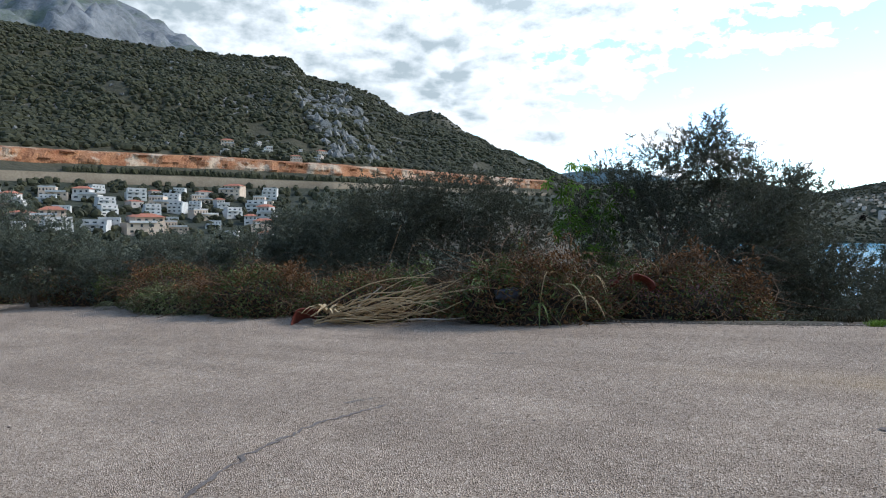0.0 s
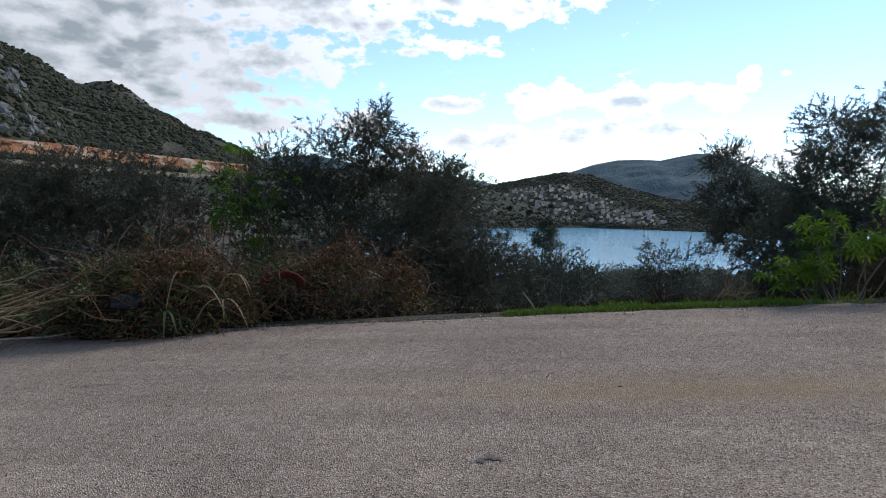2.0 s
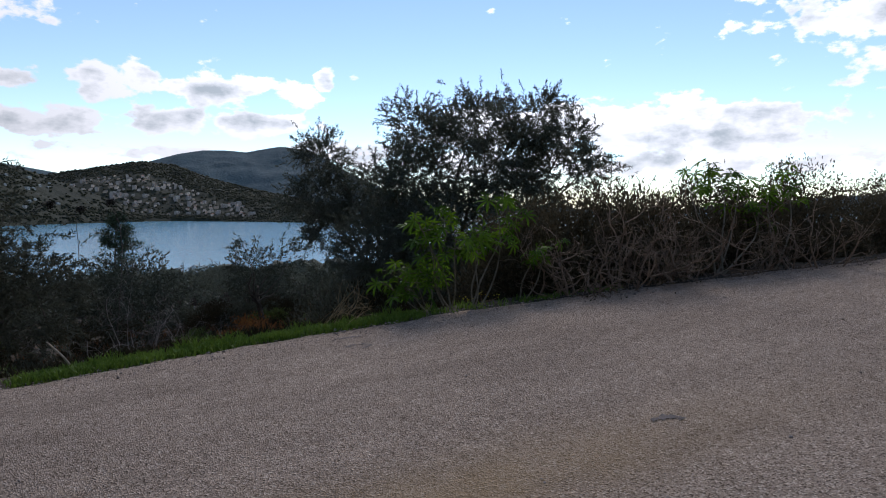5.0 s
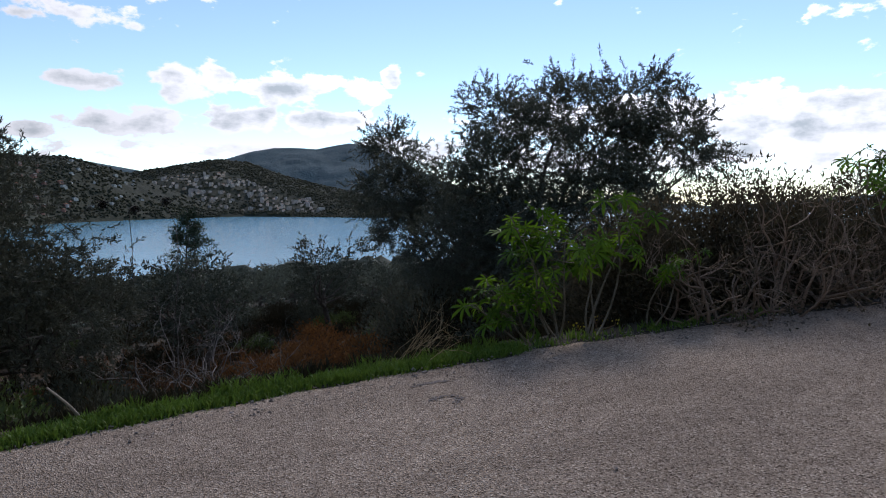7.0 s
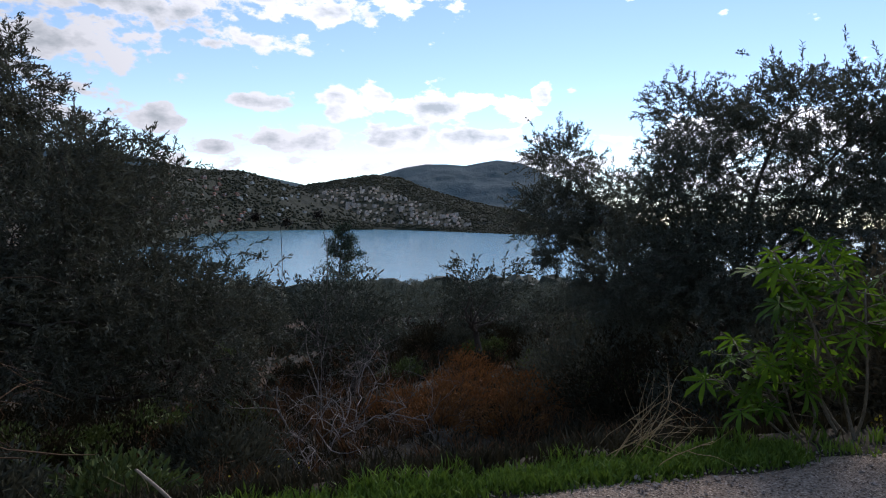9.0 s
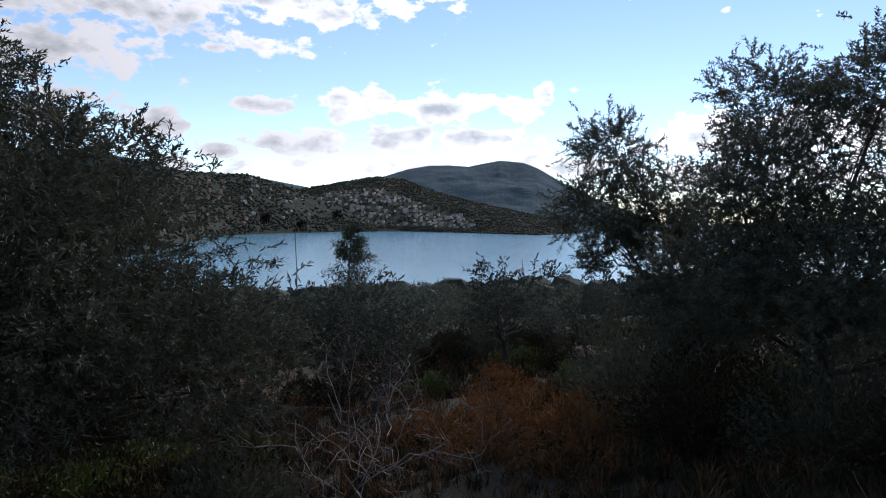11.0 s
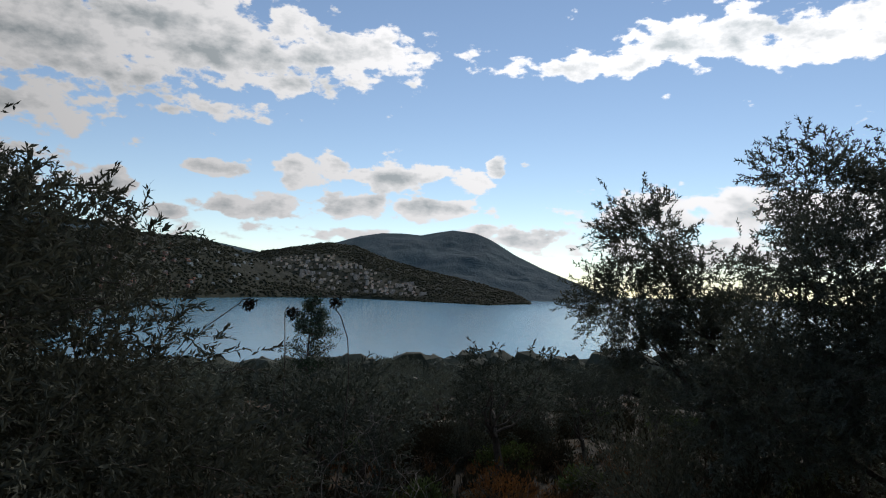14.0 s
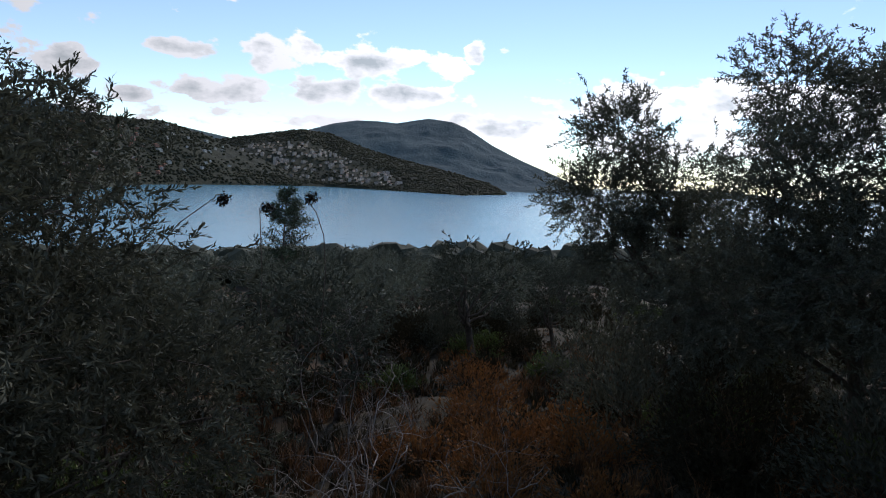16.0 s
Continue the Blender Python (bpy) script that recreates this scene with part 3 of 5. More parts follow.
TOWN = ribbon("town_slope", "scrubby slope that carries the town", "ground", (-50, 16), FOOT, [(-250, -4.0), (-190, -2.2), (-130, -0.2), (-70, 1.4), (-24, low(WALL_LOW, -0.1))], M_CAPE, step=0.5)

# scrub on the hills
rng_h = np.random.default_rng(5)
P = sow(LEFT, 27000, 21, 0.02, 1.0)
keep = np.array([noise.fractal(Vector((p[0] / 60, p[1] / 60, p[2] / 60)), 1.0, 2.0, 3) for p in P]) > -0.55
P = P[keep]
clumps("hillside_scrub", P + [0, 0, 0.8], rng_h.uniform(1.4, 4.4, len(P)), M_HILLBUSH, "dense dark green scrub on the hillside", "scrub", 31)
P = sow(BUMP, 1200, 22, 0.3, 1.0)
clumps("ridge_scrub", P + [0, 0, 0.8], rng_h.uniform(1.5, 4.0, len(P)), M_HILLBUSH, "green scrub on the ridge behind", "scrub", 32)
P = np.concatenate([sow(SHORE, 4500, 23, 0.03, 1.0), sow(CAPE, 12000, 24, 0.03, 1.0)])
az_p = np.degrees(np.arctan2(P[:, 0], P[:, 1]))
el_p = np.degrees(np.arctan2(P[:, 2] - 1.5, np.hypot(P[:, 0], P[:, 1])))
mid = np.interp(az_p, [29, 33, 36.5, 40, 44.5], [0.9, 0.9, 0.75, 0.1, -0.7])
half = np.interp(az_p, [28.5, 31, 36, 40, 45], [0.4, 1.0, 1.7, 1.0, 0.35])
built = (az_p > 28.5) & (az_p < 44.6) & (np.abs(el_p - mid) < half)
P = P[~built | (rng_h.random(len(P)) < 0.22)]  # few trees among the village houses
clumps("headland_scrub", P + [0, 0, 1.0], rng_h.uniform(1.6, 4.4, len(P)), M_HILLBUSH, "dark trees and scrub on the headland", "scrub", 33)
P = sow(TOWN, 1700, 25, 0.0, 0.98)
clumps("town_shrubs", P + [0, 0, 1.2], rng_h.uniform(0.9, 2.8, len(P)), M_HILLBUSH, "garden trees and shrubs among the houses", "shrub", 34, squash=1.0, level=2, jag=(0.7, 1.25))
a_row = np.arange(-30.5, 4, 0.13)
fr_row = np.interp(a_row, *zip(*FOOT)) - 22
e_row = np.interp(a_row, *zip(*WALL_TOP)) + 0.05
keep = (np.sin(a_row * 2.1) + np.sin(a_row * 5.3 + 1)) > -1.1
P = np.stack([fr_row * np.sin(np.radians(a_row)), fr_row * np.cos(np.radians(a_row)), 1.5 + fr_row * np.tan(np.radians(e_row)) + 1.6], -1)[keep]
clumps("hedge_row", P, rng_h.uniform(1.6, 3.2, len(P)), M_HILLBUSH, "row of dark green shrubs along the terrace", "hedge", 35, squash=1.1)
P = sow(LEFT, 5000, 26, 0.04, 0.95)
az_p = np.degrees(np.arctan2(P[:, 0], P[:, 1]))
el_p = np.degrees(np.arctan2(P[:, 2] - 1.5, np.hypot(P[:, 0], P[:, 1])))
crag = (np.abs(az_p + 9.5 + (el_p - 8) * 0.6) < 2.4) & (el_p < 11)
P = np.concatenate([P[crag][:330], P[~crag][:420]])
sz = np.concatenate([rng_h.uniform(2.0, 6.0, int(min(330, crag.sum()))), rng_h.uniform(0.9, 3.0, 420)])
clumps("limestone_crag", P + [0, 0, 0.6], sz, M_ROCK, "grey limestone crags showing through the scrub", "rock", 37, squash=1.1, jag=(0.45, 1.3))


# ---- plants ----
class Geo:
    def __init__(self):
        self.v, self.f, self.n = [], [], 0

    def add(self, verts, faces):
        self.v.append(np.asarray(verts, float))
        self.f.extend((np.asarray(faces) + self.n).tolist())
        self.n += len(verts)

    def tube(self, pts, radii, sides=6):
        pts = np.asarray(pts, float)
        k = len(pts)
        radii = np.broadcast_to(np.asarray(radii, float), (k,))
        tan = np.gradient(pts, axis=0)
        tan /= np.linalg.norm(tan, axis=1, keepdims=True) + 1e-9
        ref = np.array([0.31, 0.17, 0.93]) if abs(tan[:, 2]).mean() < 0.8 else np.array([0.95, 0.2, 0.1])
        a = np.cross(tan, ref)
        a /= np.linalg.norm(a, axis=1, keepdims=True) + 1e-9
        b = np.cross(tan, a)
        th = np.linspace(0, 2 * np.pi, sides, endpoint=False)
        ring = pts[:, None] + radii[:, None, None] * (a[:, None] * np.cos(th)[None, :, None] + b[:, None] * np.sin(th)[None, :, None])
        i = np.arange(k - 1)[:, None] * sides
        j = np.arange(sides)[None, :]
        jn = (j + 1) % sides
        faces = np.stack([i + j, i + jn, i + sides + jn, i + sides + j], -1).reshape(-1, 4)
        self.add(ring.reshape(-1, 3), faces)

    def mesh(self, name, mat, smooth=False):
        return mesh_of(name, np.concatenate(self.v) if self.v else [], self.f, mat, smooth)


def unit(v):
    return v / (np.linalg.norm(v, axis=-1, keepdims=True) + 1e-9)


def leaf_arrays(P, D, length, width, rng, curl=0.12):
    """A pointed four-cornered leaf at each place P along each way D."""
    n = len(P)
    L = length * rng.uniform(0.7, 1.2, (n, 1))
    W = width * rng.uniform(0.7, 1.25, (n, 1))
    D = unit(D)
    side = unit(np.cross(D, rng.normal(size=(n, 3))))
    up = np.cross(side, D)
    mid = P + D * L * 0.5
    V = np.stack([P, mid - side * W * 0.5 + up * L * curl * 0.5, P + D * L - up * L * curl, mid + side * W * 0.5 + up * L * curl * 0.5], 1)
    F = np.arange(n * 4).reshape(n, 4)
    return V.reshape(-1, 3), F


def bent(a, b, rng, sway=0.15, k=7, sag=0.0):
    a, b = np.asarray(a, float), np.asarray(b, float)
    t = np.linspace(0, 1, k)[:, None]
    d = np.linalg.norm(b - a)
    off = rng.normal(size=3) * sway * d
    off2 = rng.normal(size=3) * sway * d * 0.5
    return a + (b - a) * t + off * np.sin(np.pi * t) + off2 * np.sin(2 * np.pi * t) + np.array([0, 0, -sag]) * np.sin(np.pi * t) * d


def olive(name, base, clusters, seed, twigs, label, leaf=(0.088, 0.023), per=19, mat=None, trunk_r=0.11, lean=(0, 0), fork=0.35, category="tree", twig_len=0.30, up=0.12, shell=0.45, stem_share=0.12, bark=None, group=""):
    """An uneven crown of twigs and leaves gathered in bunches, on limbs from one stem. base: (x, y) of the stem; clusters: centre and radii."""
    rng = np.random.default_rng(seed)
    bx, by = base
    bz = gz(bx, by) - 0.12
    top = max(c[2] for c in clusters)
    root = new(name)
    root.location = (bx, by, bz)
    wood, crown = Geo(), Geo()
    o = np.array([bx, by, bz])
    fork_p = np.array([bx + lean[0], by + lean[1], bz + (top - bz) * fork])
    stem = bent(o, fork_p, rng, 0.06, 8)
    wood.tube(stem - o, np.linspace(trunk_r * 1.35, trunk_r * 0.85, 8), 9)
    vol = np.array([c[3] * c[4] * c[5] for c in clusters]) ** 0.75
    share = np.maximum(12, twigs * vol / vol.sum()).astype(int)
    for c, k in zip(clusters, share):
        cen, rad = np.array(c[:3]), np.array(c[3:6])
        start = stem[rng.integers(5, 8)]
        limb = bent(start, cen + np.array([0, 0, -0.25 * rad[2]]), rng, 0.09, 9, 0.02)
        arm, sprigs = Geo(), Geo()
        arm.tube(limb - o, np.linspace(trunk_r * 0.5, trunk_r * 0.13, 9), 7)
        for _ in range(max(4, int(3 + k / 110))):
            dirn = unit(rng.normal(size=3) + np.array([0, 0, 0.35]))
            tip = cen + dirn * rad * rng.uniform(0.65, 1.0)
            b = bent(limb[rng.integers(4, 9)], tip, rng, 0.12, 7)
            sprigs.tube(b - o, np.linspace(trunk_r * 0.13, 0.003, 7), 5)
        # twigs: some at the boughs, the rest through the bunch, denser outside; lumps make gaps
        n_lump = max(4, k // 14)
        ld = unit(rng.normal(size=(n_lump, 3)))
        lumps = cen + ld * rad * (rng.uniform(shell, 1.0, (n_lump, 1)))
        pick = rng.integers(0, n_lump, k)
        P = lumps[pick] + rng.normal(size=(k, 3)) * rad * 0.2
        out = unit((P - cen) / rad)
        D = unit(out * 0.8 + rng.normal(size=(k, 3)) * 0.55 + np.array([0, 0, up]))
        Lg = twig_len * rng.uniform(0.6, 1.35, (k, 1))
        t = np.linspace(0.08, 1.0, per)[None, :, None]
        pts = P[:, None] + D[:, None] * Lg[:, None] * t + np.array([0, 0, -0.12]) * (t ** 2) * Lg[:, None]
        LD = unit(D[:, None] * 0.75 + rng.normal(size=(k, per, 3)) * 0.55)
        V, F = leaf_arrays(pts.reshape(-1, 3) - o, LD.reshape(-1, 3), leaf[0], leaf[1], rng)
        crown.add(V, F)
        for i in np.nonzero(rng.random(k) < stem_share)[0]:
            a0 = lumps[pick[i]] * 0.5 + P[i] * 0.5
            sprigs.tube(np.stack([a0, P[i], pts[i, -1]]) - o, [0.006, 0.004, 0.0015], 3)
        bough = part("limb", arm.mesh("limb", bark or M_BARK, True), root)
        tagged(part("twigwork", sprigs.mesh("twigwork", bark or M_BARK, True), bough), kind="stuff")
    part("trunk", wood.mesh("trunk", bark or M_BARK, True), root)
    part("crown", crown.mesh("crown", mat or M_OLIVE), root)
    return tagged(root, label, category, group)


def plain_crown_tree(name, height, spread, seed, leaves, label, leaf=(0.2, 0.07), mat=None, trunk_r=0.13):
    """A tree for the grove at the origin: leaning forked trunk and a lumpy crown of coarse leaf sprays."""
    rng = np.random.default_rng(seed)
    root, wood, crown = new(name), Geo(), Geo()
    fork_p = np.array([rng.normal() * 0.2, rng.normal() * 0.2, height * 0.3])
    wood.tube(bent((0, 0, -0.2), fork_p, rng, 0.1, 6), np.linspace(trunk_r * 1.4, trunk_r, 6), 7)
    lumps = []
    for i in range(7):
        a = i * 0.9 + rng.uniform(0, 0.6)
        c = np.array([math.cos(a) * spread * rng.uniform(0.3, 0.75), math.sin(a) * spread * rng.uniform(0.3, 0.75), height * rng.uniform(0.5, 0.85)])
        wood.tube(bent(fork_p, c, rng, 0.12, 6), np.linspace(trunk_r * 0.6, 0.015, 6), 5)
        lumps.append(c)
    lumps = np.array(lumps)
    k = leaves // 8
    pick = rng.integers(0, 7, k)
    P = lumps[pick] + unit(rng.normal(size=(k, 3))) * rng.uniform(0.55, 1.0, (k, 1)) * np.array([spread * 0.48, spread * 0.48, height * 0.26])
    D = unit((P - np.array([0, 0, height * 0.45])) / np.array([spread, spread, height * 0.5]) + rng.normal(size=(k, 3)) * 0.6)
    pts = P[:, None] + D[:, None] * (np.linspace(0, 0.45, 8))[None, :, None]
    V, F = leaf_arrays(pts.reshape(-1, 3), unit(D[:, None] + rng.normal(size=(k, 8, 3)) * 0.6).reshape(-1, 3), leaf[0], leaf[1], rng)
    crown.add(V, F)
    part("trunk", wood.mesh("trunk", M_BARK, True), root)
    part("crown", crown.mesh("crown", mat or M_GROVE), root)
    return tagged(root, label, "tree", "olive grove")


def shoots(geo, start, dirn, length, radius, rng, depth, wander=0.22, split=(2, 4), tips=None, rise=0.0):
    """Branching bare wood, each shoot thinner and shorter than the last."""
    k = 7
    pts, d = [np.asarray(start, float)], unit(np.asarray(dirn, float))
    for _ in range(k - 1):
        d = unit(d + rng.normal(size=3) * wander + np.array([0, 0, rise]))
        pts.append(pts[-1] + d * length / (k - 1))
    pts = np.array(pts)
    geo.tube(pts, np.linspace(radius, radius * 0.45, k), 6 if radius > 0.008 else 4)
    if depth == 0:
        if tips is not None:
            tips.append((pts[-1], d))
        return
    for _ in range(rng.integers(*split)):
        i = rng.integers(2, k)
        shoots(geo, pts[i], unit(d + rng.normal(size=3) * 0.75), length * rng.uniform(0.5, 0.8), radius * 0.58, rng, depth - 1, wander, split, tips, rise)


def bare_shrub(name, base, seed, label, stems=7, length=0.9, radius=0.02, depth=3, mat=None, spread=0.6, wander=0.2, lift=0.0, leaves=0, leaf_mat=None, leaf=(0.05, 0.02), group="", category="shrub", rise=0.0, toward=(0, 0, 0)):
    rng = np.random.default_rng(seed)
    bx, by = base
    root = new(name)
    root.location = (bx, by, gz(bx, by) - 0.05 + lift)
    tips = []
    for _ in range(stems):
        wood = Geo()
        shoots(wood, rng.normal(size=3) * np.array([0.12, 0.12, 0]), np.array([rng.normal() * spread, rng.normal() * spread, 1.0]) + np.array(toward), length * rng.uniform(0.7, 1.15), radius * rng.uniform(0.6, 1.1), rng, depth, wander, (2, 4), tips, rise)
        tagged(part("branch", wood.mesh("branch", mat or M_DEAD, True), root), kind="stuff" if radius < 0.012 else "")
    if leaves and tips:
        T = np.array([t[0] for t in tips])
        Dd = np.array([t[1] for t in tips])
        i = rng.integers(0, len(T), leaves)
        P = T[i] - Dd[i] * rng.uniform(0, 0.35, (leaves, 1)) + rng.normal(size=(leaves, 3)) * 0.05
        g = Geo()
        g.add(*leaf_arrays(P, Dd[i] + rng.normal(size=(leaves, 3)) * 0.8, leaf[0], leaf[1], rng))
        part("foliage", g.mesh("foliage", leaf_mat or M_DRYTOP), root)
    return tagged(root, label, category, group)


def star_leaf(seed):
    """A broad palmate leaf with seven pointed lobes, its stalk end at the origin."""
    rng = np.random.default_rng(seed)
    V, F = [(0, 0, 0)], []
    for i in range(7):
        a = radians(-125 + i * 41.7)
        r = (0.62, 0.85, 0.98, 1.05, 0.98, 0.85, 0.62)[i] * rng.uniform(0.92, 1.08)
        for da, rr, z in ((-13, 0.42, 0.05), (-7, 0.72, 0.02), (0, 1.0, -0.16), (7, 0.72, 0.02), (13, 0.42, 0.05)):
            V.append((math.sin(a + radians(da)) * r * rr, math.cos(a + radians(da)) * r * rr, z * r + 0.02 * rng.normal()))
        b = 1 + i * 5
        F += [(0, b, b + 1), (0, b + 1, b + 3), (b + 1, b + 2, b + 3), (0, b + 3, b + 4)]
    return mesh_of("leaf", V, F, M_CASTOR, True)


STAR = [star_leaf(i) for i in range(4)]


def castor(base, seed, tips, leaf_size, label, n_leaf=12):
    """A broad-leaved shrub: woody stalks from one foot to the given tips, each with drooping leaves on long stems."""
    rng = np.random.default_rng(seed)
    bx, by = base
    bz = gz(bx, by) - 0.04
    root = new("castor_shrub")
    root.location = (bx, by, bz)
    for tx, ty, tz in tips:
        wood = Geo()
        foot = np.array([rng.normal() * 0.05, rng.normal() * 0.05, 0])
        tip = np.array([tx - bx, ty - by, tz - bz])
        st = bent(foot, tip, rng, 0.06, 11)
        thick = 0.008 + 0.004 * np.linalg.norm(tip)
        wood.tube(st, np.linspace(thick, 0.006, 11), 7)
        ends = []
        for j in range(n_leaf):
            p0 = st[int(rng.integers(7, 11))]
            a = rng.uniform(0, 2 * math.pi)
            p1 = p0 + np.array([math.cos(a), math.sin(a), rng.uniform(-0.1, 0.7)]) * leaf_size * rng.uniform(0.6, 1.3)
            wood.tube(bent(p0, p1, rng, 0.08, 4), [0.005, 0.004, 0.003, 0.003], 4)
            ends.append((p1, a))
        stalk = part("stalk", wood.mesh("stalk", M_CASTOR_STEM, True), root)
        for p1, a in ends:
            s = leaf_size * rng.uniform(0.55, 1.15)
            m = Matrix.Translation(p1) @ Euler((rng.normal() * 0.35 - 0.75, rng.normal() * 0.4, math.pi / 2 * 3 + a)).to_matrix().to_4x4() @ Matrix.Diagonal((s, s, s, 1))
            part("leaf", STAR[int(rng.integers(0, 4))], stalk, at=m)
    return tagged(root, label, "shrub", "broad-leaved shrubs on the verge")


def leafy_mound(name, base, radii, seed, leaves, mat, label, leaf=(0.09, 0.035), category="bush", lift=0.0, group="", wood=True, spiky=0.5):
    """A low bush: short stems from the ground and leaves in tufts."""
    rng = np.random.default_rng(seed)
    bx, by = base
    root = new(name)
    root.location = (bx, by, gz(bx, by) - 0.05 + lift)
    n_t = max(10, leaves // 26)
    d = unit(rng.normal(size=(n_t, 3)))
    d[:, 2] = np.abs(d[:, 2])
    tuft = d * np.array(radii) * rng.uniform(0.5, 1.0, (n_t, 1))
    i = rng.integers(0, n_t, leaves)
    P = tuft[i] + np.clip(rng.normal(size=(leaves, 3)), -1.6, 1.6) * np.minimum(np.array(radii), 1.0) * 0.12
    P[:, 2] = np.maximum(P[:, 2], 0.02)
    D = unit(d[i] + rng.normal(size=(leaves, 3)) * spiky + np.array([0, 0, 0.3]))
    g = Geo()
    g.add(*leaf_arrays(P, D, leaf[0], leaf[1], rng))
    if wood:
        w = Geo()
        for q in tuft[: min(n_t, 40)]:
            w.tube(bent((0, 0, 0), q, rng, 0.15, 5), np.linspace(0.012, 0.003, 5), 4)
        tagged(part("stemwork", w.mesh("stemwork", M_TWIG, True), root), kind="stuff")
    part("foliage", g.mesh("foliage", mat), root)
    return tagged(root, label, category, group)


# ---- the olives and bushes at the roadside ----
olive("olive_tree", (6.6, 18.2), [(6.2, 18.0, 2.8, 1.5, 1.3, 0.95), (7.1, 17.7, 3.35, 0.9, 0.9, 0.75), (7.3, 17.7, 4.0, 0.45, 0.45, 0.4), (8.0, 17.5, 2.7, 0.9, 0.9, 0.7), (8.5, 17.3, 2.4, 0.8, 0.85, 0.6), (4.8, 18.2, 2.1, 1.2, 1.2, 1.0), (8.0, 16.0, 1.2, 1.7, 1.5, 1.3), (8.95, 16.5, 0.25, 1.0, 1.0, 1.1), (5.6, 17.2, 0.8, 1.9, 1.2, 1.2), (7.5, 15.0, 2.0, 0.75, 0.8, 0.7), (7.2, 14.8, 0.6, 1.3, 1.0, 1.1), (6.6, 15.8, 0.3, 1.9, 1.1, 0.9), (10.05, 15.7, -0.35, 0.7, 0.7, 0.9), (8.8, 14.7, 0.0, 1.1, 0.9, 1.0)],
      11, 7200, "dark grey-green olive tree with dense low skirts at the roadside", trunk_r=0.12)
olive("olive_tree", (0.2, 20.5), [(-1.3, 20, 1.7, 1.5, 1.3, 1.2), (0.6, 20, 1.9, 1.6, 1.3, 1.25), (2.0, 19.6, 1.1, 1.2, 1.2, 1.1), (-2.2, 19.6, 0.4, 1.4, 1.2, 1.0), (0.2, 19.2, 0.2, 2.2, 1.0, 1.0)],
      12, 5600, "broad bushy olive tree behind the pile of cuttings")
olive("olive_tree", (18.6, 13.9), [(16.75, 14.45, 2.95, 0.75, 0.75, 0.6), (16.95, 14.85, 1.9, 0.95, 0.9, 0.8), (17.1, 14.65, 0.95, 0.65, 0.65, 0.6), (18.0, 14.0, 2.1, 0.7, 0.7, 0.7), (18.4, 13.7, 1.2, 0.8, 0.8, 0.8), (18.9, 13.2, 0.5, 0.8, 0.8, 0.8)],
      13, 2700, "small olive tree with an airy crown beside the verge", leaf=(0.074, 0.021), per=24, shell=0.42, mat=M_OLIVE_B)
olive("olive_tree", (16.8, 11.0), [(17.5, 12.2, 3.6, 0.75, 0.75, 0.8), (17.2, 10.4, 3.6, 1.0, 1.0, 0.7), (16.8, 9.4, 2.6, 1.1, 1.0, 0.85), (16.7, 11.6, 2.3, 1.3, 1.2, 0.9), (16.4, 8.9, 1.6, 1.1, 1.0, 1.0), (16.4, 10.6, 1.0, 1.6, 1.5, 1.0), (16.2, 12.4, 0.6, 1.1, 1.1, 1.0), (17.09, 8.05, 3.1, 0.6, 0.6, 0.5), (17.36, 7.8, 2.47, 0.55, 0.6, 0.5), (16.86, 8.79, 3.61, 0.7, 0.7, 0.6)],
      14, 7400, "tall olive tree with several stems beside the verge", leaf=(0.074, 0.021), per=24, shell=0.42, mat=M_OLIVE_B)
for bx, by, top, wide, seed, n in ((-15.5, 24.5, 1.4, 1.9, 41, 1800), (-18.5, 26.0, 2.6, 1.8, 45, 1500), (-11.0, 24.0, 0.9, 1.8, 42, 1800), (-7.4, 23.0, 1.3, 1.9, 43, 1900), (-4.0, 21.8, 2.2, 1.5, 44, 1800)):
    olive("olive_tree", (bx, by), [(bx - 0.7 * wide, by, top - 1.3, wide * 0.7, 1.1, 0.9), (bx + 0.5 * wide, by, top - 0.9, wide * 0.7, 1.1, 0.85), (bx, by - 0.5, top - 1.9, wide, 1.0, 0.9)], seed, n,
          "low grey-green olive tree behind the roadside brush", leaf=(0.12, 0.035), mat=M_OLIVE_B, per=14)
castor((3.5, 17.2), 51, [(3.21, 17.25, 2.94), (3.67, 17.38, 2.89), (2.99, 17.19, 2.36), (4.15, 17.18, 2.3), (4.68, 17.26, 2.16), (3.71, 17.17, 1.79)], 0.3, "tall green shrub with feathery broad leaves", n_leaf=16)
leafy_mound("bush", (4.1, 16.8), (1.0, 0.9, 3.7), 52, 5200, M_CUTLEAF, "leafy green bush beside the olive tree", leaf=(0.12, 0.05))

